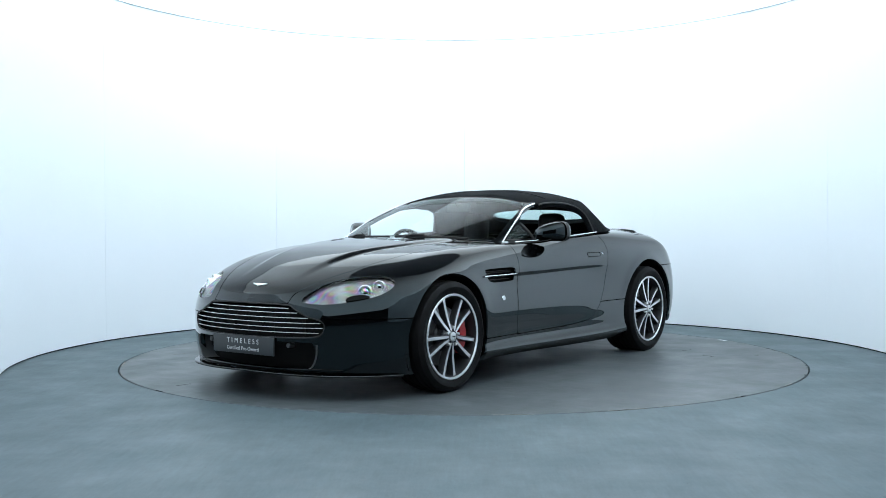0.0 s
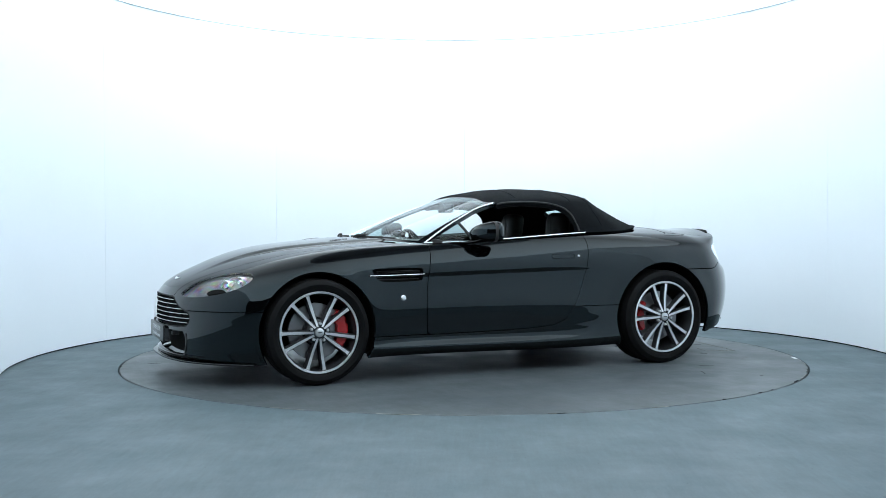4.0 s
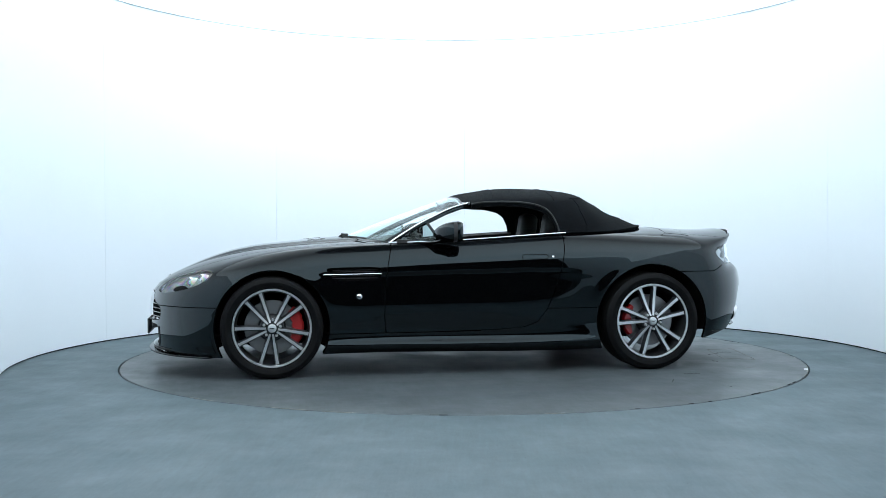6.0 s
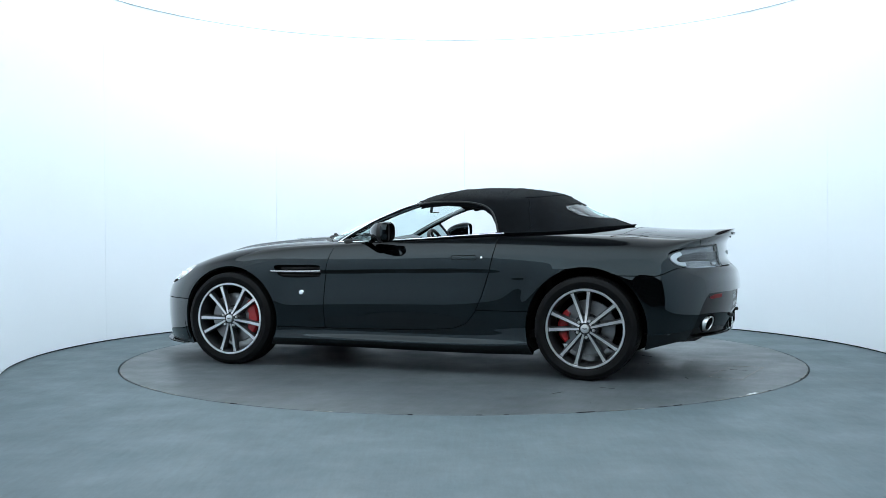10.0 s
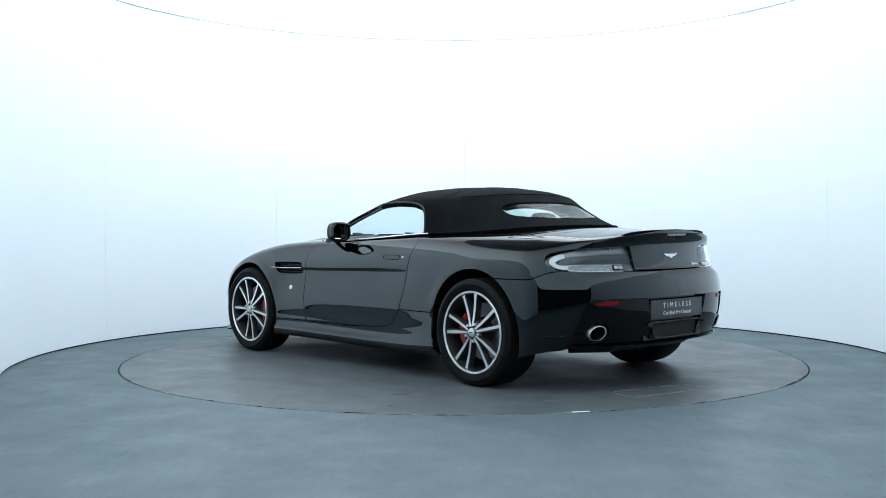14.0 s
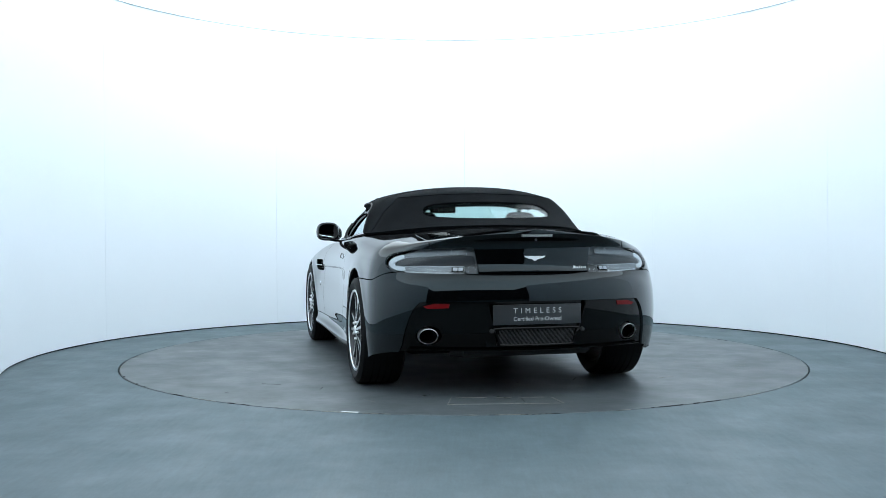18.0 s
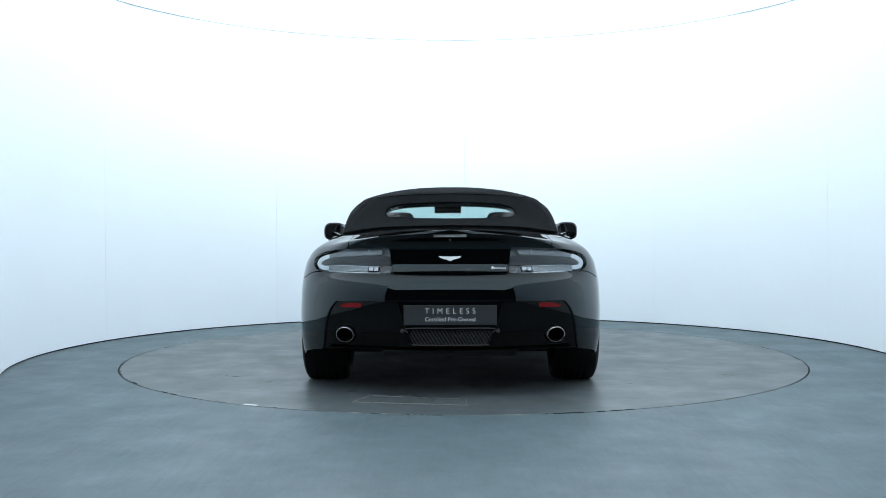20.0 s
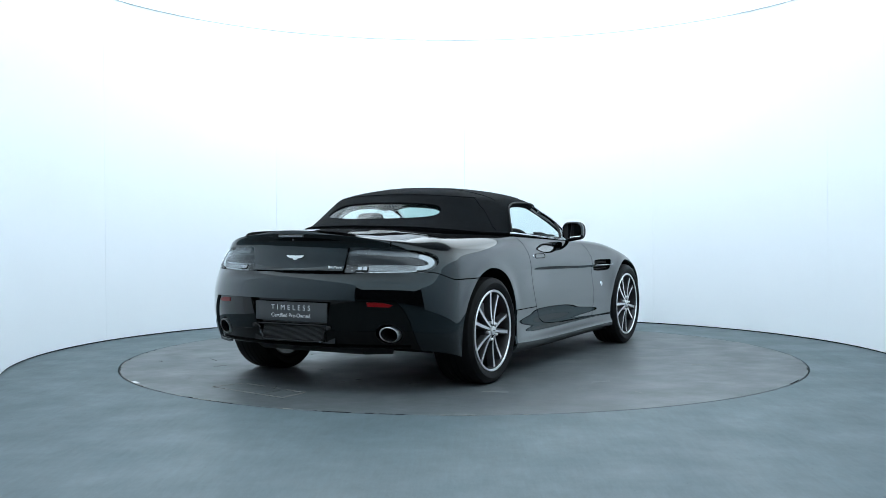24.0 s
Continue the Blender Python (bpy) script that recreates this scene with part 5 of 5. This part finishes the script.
PR = facing((-2.1745, 0, 0.487), (-1, 0, 0))
words("plate_words", "TIMELESS", 0.044, PR @ Matrix.Translation((0, 0.021, 0)), plate, spacing=1.75)
words("plate_words", "Certified Pre-Owned", 0.034, PR @ Matrix.Translation((0, -0.026, 0)), plate)
cpart("plate_recess", box("plate_recess", 0.02, 0.60, 0.27, 0.0, mat4=pose(-2.128, 0, 0.436)), M_BLACK, "gloss black plate recess")
mesh_ = cpart("rear_mesh", box("rear_mesh", 0.006, 0.47, 0.10, 0.0, mat4=pose(-2.142, 0, 0.358)), M_GAP, "dark mesh grille under the plate")
for i in range(58):
    part("mesh_wire", box("mesh_wire", 0.003, 0.0022, 0.098, mat4=pose(-2.1465, -0.228 + 0.008 * i, 0.358, 14)), M_MESH, mesh_)
frame_pts = [(-2.158, y, z) for y, z in curve_poly([(-0.25, 0.405), (0, 0.406), (0.25, 0.405), (0.245, 0.38), (0.226, 0.325), (0.20, 0.311), (0, 0.309), (-0.20, 0.311), (-0.226, 0.325), (-0.245, 0.38)], 4)]
cpart("mesh_frame", tube("mesh_frame", frame_pts, 0.008, 6, cyclic=True), M_BLACK, "gloss black frame round the mesh")
for sd in (1, -1):
    # exhaust
    xe = on_skin("rear", 0.58, 0.362)[0].x
    at = Matrix.Translation((xe + 0.032, sd * 0.619, 0.362)) @ Matrix.Diagonal((1, 1, 0.86, 1))
    prof = [(0.90, 0.16), (0.90, -0.004), (0.94, -0.010), (0.99, -0.008), (1.01, 0.0), (1.01, 0.16)]
    me = lathe("exhaust_tip", [(r * 0.054, d) for r, d in prof], 40, "x")
    for v in me.vertices:
        v.co.x += (0.35 * v.co.y * sd - 0.30 * v.co.z) * (v.co.x < 0.05)
    me.transform(at)
    ex = cpart("exhaust_tip", me, M_ALLOY, "oval polished exhaust tip")
    me = lathe("exhaust_bore", [(0, 0.12), (0.0482, 0.12), (0.0482, -0.003)], 40, "x")
    for v in me.vertices:
        v.co.x += (0.35 * v.co.y * sd - 0.30 * v.co.z) * (v.co.x < 0.05)
    me.transform(at)
    part("exhaust_bore", me, M_GAP, ex)
    me = lathe("exhaust_well", [(0, 0.14), (0.066, 0.14), (0.066, 0.03)], 32, "x")
    me.transform(at)
    part("exhaust_well", me, M_GAP, ex)
    p, n_ = on_skin("rear", sd * 0.275, 0.395, -0.004)
    cpart("parking_sensor", lathe("parking_sensor", [(0, -0.016), (0.010, -0.015), (0.012, -0.012), (0.012, 0.02)], 20, "x"), M_MATT, "round black parking sensor").matrix_basis = OFF @ Matrix.Translation(p)
    cpart("reflector", decal("reflector", "rear", [(sd * y, z) for y, z in ((0.515, 0.553), (0.60, 0.552), (0.655, 0.536), (0.635, 0.524), (0.52, 0.528))], -0.008), M_REDLENS, "dark red rear reflector")
    # lamp inside: bright curved guide, dark centre, clear reversing window
    V = BODY.V
    rear = V[:, 0] < -1.5
    o = inside(O_TAILLAMP, V[:, 1], V[:, 2])
    guide = np.where(rear, np.minimum(np.minimum(o - 0.012, 0.036 - o), V[:, 1] - 0.40 - np.where(V[:, 2] > 0.8, 0.0, 0.05)), -1)
    darkc = np.where(rear, np.minimum(np.minimum(o - 0.006, 0.768 - V[:, 1]), np.minimum(V[:, 2] - 0.771, np.minimum(0.826 - V[:, 2], o - 0.038 + 9 * (V[:, 1] < 0.68)))), -1)
    low = np.where(rear, np.minimum(np.minimum(o - 0.006, 0.768 - V[:, 2]), np.minimum(0.74 - V[:, 1], V[:, 1] - 0.411)), -1)
    bar_ = np.where(rear, np.minimum(np.minimum(V[:, 1] - 0.475, 0.483 - V[:, 1]), np.minimum(o - 0.006, V[:, 2] - 0.825)), -1)
    inner_ = np.where(rear, np.minimum(np.minimum(o - 0.006, 0.410 - V[:, 1]), 0.768 - V[:, 2]), -1)
    for nm, f, push, mat, lb in (("light_guide", np.minimum(guide, V[:, 1] - 0.735), -0.012, M_LIGHTBAR, "frosted white light guide"), ("upper_window", np.minimum(guide, 0.733 - V[:, 1]), -0.014, M_PALEGREY, "grey ribbed upper lamp window"), ("lamp_centre", darkc, -0.016, M_PLATE, "dark grey lamp centre"),
                                 ("lower_window", low, -0.018, M_CLEARLAMP, "pale lower lamp window"), ("lamp_divider", bar_, -0.011, M_LIGHTBAR, "pale upright rib in the lamp"), ("lamp_inner", inner_, -0.016, M_PLATE, "dark inner end of the lower lamp window")):
        k = BODY.cut(f).pushed(push)
        cpart(nm, (k if sd > 0 else k.mirrored()).mesh(nm, 0.01), mat, lb)
for sd in (1, -1):
    p, n_ = on_skin("rear", sd * 0.448, 0.750, -0.010)
    at = facing(p, n_)
    rev = cpart("reversing_lamp", box("reversing_lamp", 0.074, 0.033, 0.006, 0.002, mat4=at), M_GAP, "small square reversing lamp in a black frame")
    for dx in (-0.016, 0.016):
        part("reversing_lens", box("reversing_lens", 0.026, 0.022, 0.004, 0.001, mat4=at @ Matrix.Translation((dx, 0, 0.004))), M_CLEARLAMP, rev, "clear ribbed lens")
p, n_ = on_skin("rear", 0, 0.80, 0.002)
wings("tail_emblem", Vector((p.x, 0, 0.812)), (-1, 0, 0.15), (0, 0, 1), 0.13)
for i, (w, h) in enumerate(((0.016, 0.020), (0.010, 0.013), (0.010, 0.013), (0.008, 0.017), (0.010, 0.013), (0.010, 0.017), (0.010, 0.013))):
    y = -0.245 - 0.0125 * i
    p, n_ = on_skin("rear", y, 0.752, 0.0)
    cpart("script_bar", box("script_bar", 0.004, w * 0.75, h * 0.85, 0.001, mat4=pose(p.x - 0.002, y, 0.752 + (0.002 if i in (0, 3) else -0.003 if i == 5 else 0), 12)), M_EMBLEM, "bright raised bar of a model script")
p, n_ = on_skin("rear", 0, 0.942, 0.003)
lamp_at = facing(p, n_)
lamp = cpart("high_brake_lamp", box("high_brake_lamp", 0.19, 0.016, 0.008, 0.003, mat4=lamp_at), M_GREYLAMP, "slim clear high brake lamp")
for i in range(16):
    part("lamp_cell", box("lamp_cell", 0.008, 0.010, 0.004, 0.001, mat4=lamp_at @ Matrix.Translation((-0.083 + 0.01107 * i, 0, 0.003))), M_LIGHTBAR, lamp)
p, n_ = on_skin("rear", 0.0, 0.918, 0.0)
cpart("boot_camera", lathe("boot_camera", [(0, -0.006), (0.006, -0.005), (0.009, 0.0)], 16, "x"), M_GREYTRIM, "tiny round camera on the boot lid").matrix_basis = OFF @ Matrix.Translation(p)

lip = [on_skin("rear", y, 0.284, 0.001)[0] for y in np.linspace(-0.72, 0.72, 41)]
cpart("rear_lip", tube("rear_lip", lip, 0.009, 6, 0.5), M_BLACK, "thin gloss black lip under the rear bumper")

# dark undertray that steps down below the middle of the bumper
tray = [(-2.02, 0.290), (-1.99, 0.250), (-1.94, 0.222), (-1.62, 0.19), (-1.62, 0.25), (-1.95, 0.30)]
verts = [(x, y * (1 - 0.05 * (0.283 - z) / 0.1), z) for y in (-0.40, 0.40) for x, z in tray]
faces = [tuple(range(6)), tuple(range(11, 5, -1))] + [(i, 6 + i, 6 + (i + 1) % 6, (i + 1) % 6) for i in range(6)]
cpart("undertray", raw("undertray", verts, faces), M_MATT, "matt black rear undertray")

# ---- inside ----
def cushion(name, sx, sy, sz, at, r=0.05):
    me = box(name, sx, sy, sz, min(r, 0.49 * min(sx, sy, sz)), 4)
    me.transform(at)
    return me


cpart("cabin_floor", box("cabin_floor", 2.0, 1.46, 0.05, mat4=pose(-0.35, 0, 0.27)), M_CARPET, "black carpet")
cpart("bulkhead", box("bulkhead", 0.06, 1.42, 0.62, 0.02, mat4=pose(-1.02, 0, 0.58, 0, 12)), M_CARPET, "black carpeted rear bulkhead")
cpart("rear_shelf", box("rear_shelf", 0.5, 1.36, 0.05, 0.02, mat4=pose(-1.22, 0, 0.90)), M_CARPET, "black parcel shelf")
cpart("transmission_tunnel", cushion("transmission_tunnel", 1.5, 0.24, 0.30, pose(-0.2, 0, 0.42), 0.05), M_LEATHER, "black centre console")
dash = [(0.74, 0.70, 0.87), (0.55, 0.70, 0.905), (0.38, 0.69, 0.905), (0.28, 0.68, 0.88), (0.24, 0.68, 0.80), (0.30, 0.68, 0.66), (0.45, 0.68, 0.55), (0.8, 0.68, 0.5)]
n = len(dash)
verts, faces = [], []
for j in range(13):
    f = -1 + j / 6
    for x, y, z in dash:
        hood_up = 0.03 * math.exp(-((f * 0.68 + 0.36) / 0.16) ** 2) * (1 if 0.2 < x < 0.5 and z > 0.85 else 0)
        verts.append((x - 0.04 * (1 - f * f) * (x < 0.5), f * y, z + hood_up - 0.02 * f ** 4))
for j in range(12):
    for i in range(n - 1):
        faces.append((j * n + i, j * n + i + 1, (j + 1) * n + i + 1, (j + 1) * n + i))
me = raw("dashboard", verts, faces, 45)
cpart("dashboard", me, M_LEATHER, "black leather dashboard")
wheel_at = pose(0.12, -0.36, 0.80, 0, -66, 0)
sw = cpart("steering_wheel", tube("steering_wheel", [wheel_at @ Vector((0.18 * math.cos(a), 0.18 * math.sin(a), 0)) for a in np.linspace(0, 2 * math.pi, 40, endpoint=False)], 0.015, 8, cyclic=True), M_LEATHER, "black leather steering wheel")
me = lathe("wheel_boss", [(0, 0.02), (0.05, 0.015), (0.065, -0.01), (0.05, -0.06), (0, -0.06)], 28, "z")
me.transform(wheel_at)
part("wheel_boss", me, M_LEATHER, sw)
for a in (10, 170, 270):
    d = Vector((math.cos(radians(a)), math.sin(radians(a)), 0))
    part("wheel_spoke", tube("wheel_spoke", [wheel_at @ (d * 0.04), wheel_at @ (d * 0.18)], 0.012, 6), M_LEATHER, sw)
part("steering_column", tube("steering_column", [wheel_at @ Vector((0, 0, -0.03)), wheel_at @ Vector((0, 0, -0.32))], 0.04, 10), M_MATT, sw)
for y in (0.36, -0.36):
    seat = cpart("seat", cushion("seat", 0.52, 0.50, 0.16, pose(-0.38, y, 0.42, 0, -8), 0.06), M_LEATHER, "black leather sports seat")
    part("backrest", cushion("backrest", 0.15, 0.47, 0.54, pose(-0.66, y, 0.63, 0, -14), 0.07), M_LEATHER, seat)
    part("headrest", cushion("headrest", 0.13, 0.21, 0.30, pose(-0.73, y, 0.945, 0, -8), 0.064), M_LEATHER, seat)
    for k_ in (1, -1):
        part("bolster", cushion("bolster", 0.14, 0.10, 0.50, pose(-0.615, y + k_ * 0.205, 0.66, 0, -14), 0.045), M_LEATHER, seat)
    for k_ in (-0.035, 0.035):
        part("seat_seam", tube("seat_seam", [(-0.655, y + k_, 1.05), (-0.652, y + k_, 0.90)], 0.002, 5), M_MATT, seat)
for sd in (1, -1):
    cpart("door_card", box("door_card", 1.15, 0.05, 0.50, 0.02, mat4=pose(-0.10, sd * 0.735, 0.63, 0, -3)), M_LEATHER, "black leather door lining")
    cpart("door_top", tube("door_top", [Vector(CAB_BASE(s_)) * 1 + Vector((0, -0.035, -0.01)) if sd > 0 else Vector((CAB_BASE(s_)[0], -CAB_BASE(s_)[1] + 0.035, CAB_BASE(s_)[2] - 0.01)) for s_ in np.linspace(0.27, 0.68, 16)], 0.026, 8, 0.6), M_MATT, "black inner window sill")
rvm = cpart("interior_mirror", cushion("interior_mirror", 0.022, 0.21, 0.062, pose(0.03, 0.02, 1.128, 0, -8, 4), 0.012), M_MATT, "black interior mirror")
part("mirror_glass", box("mirror_glass", 0.002, 0.195, 0.048, mat4=pose(0.0175, 0.02, 1.128, 0, -8, 4)), M_MIRROR, rvm)
part("mirror_stem", tube("mirror_stem", [(0.04, 0.02, 1.14), (0.07, 0.02, 1.175)], 0.008, 6), M_MATT, rvm)
for y in (0.33, -0.33):
    cpart("sun_visor", cushion("sun_visor", 0.20, 0.40, 0.015, pose(-0.13, y, 1.183, 0, 8), 0.006), M_CARPET, "black folded sun visor")


def motions():
    rows = [(t, pose(0, 0, 0, 0, 0, SPIN_START + SPIN_RATE * t)) for t in range(0, 25, 2)]
    walk(car, rows)
    walk(table, rows)


motions()
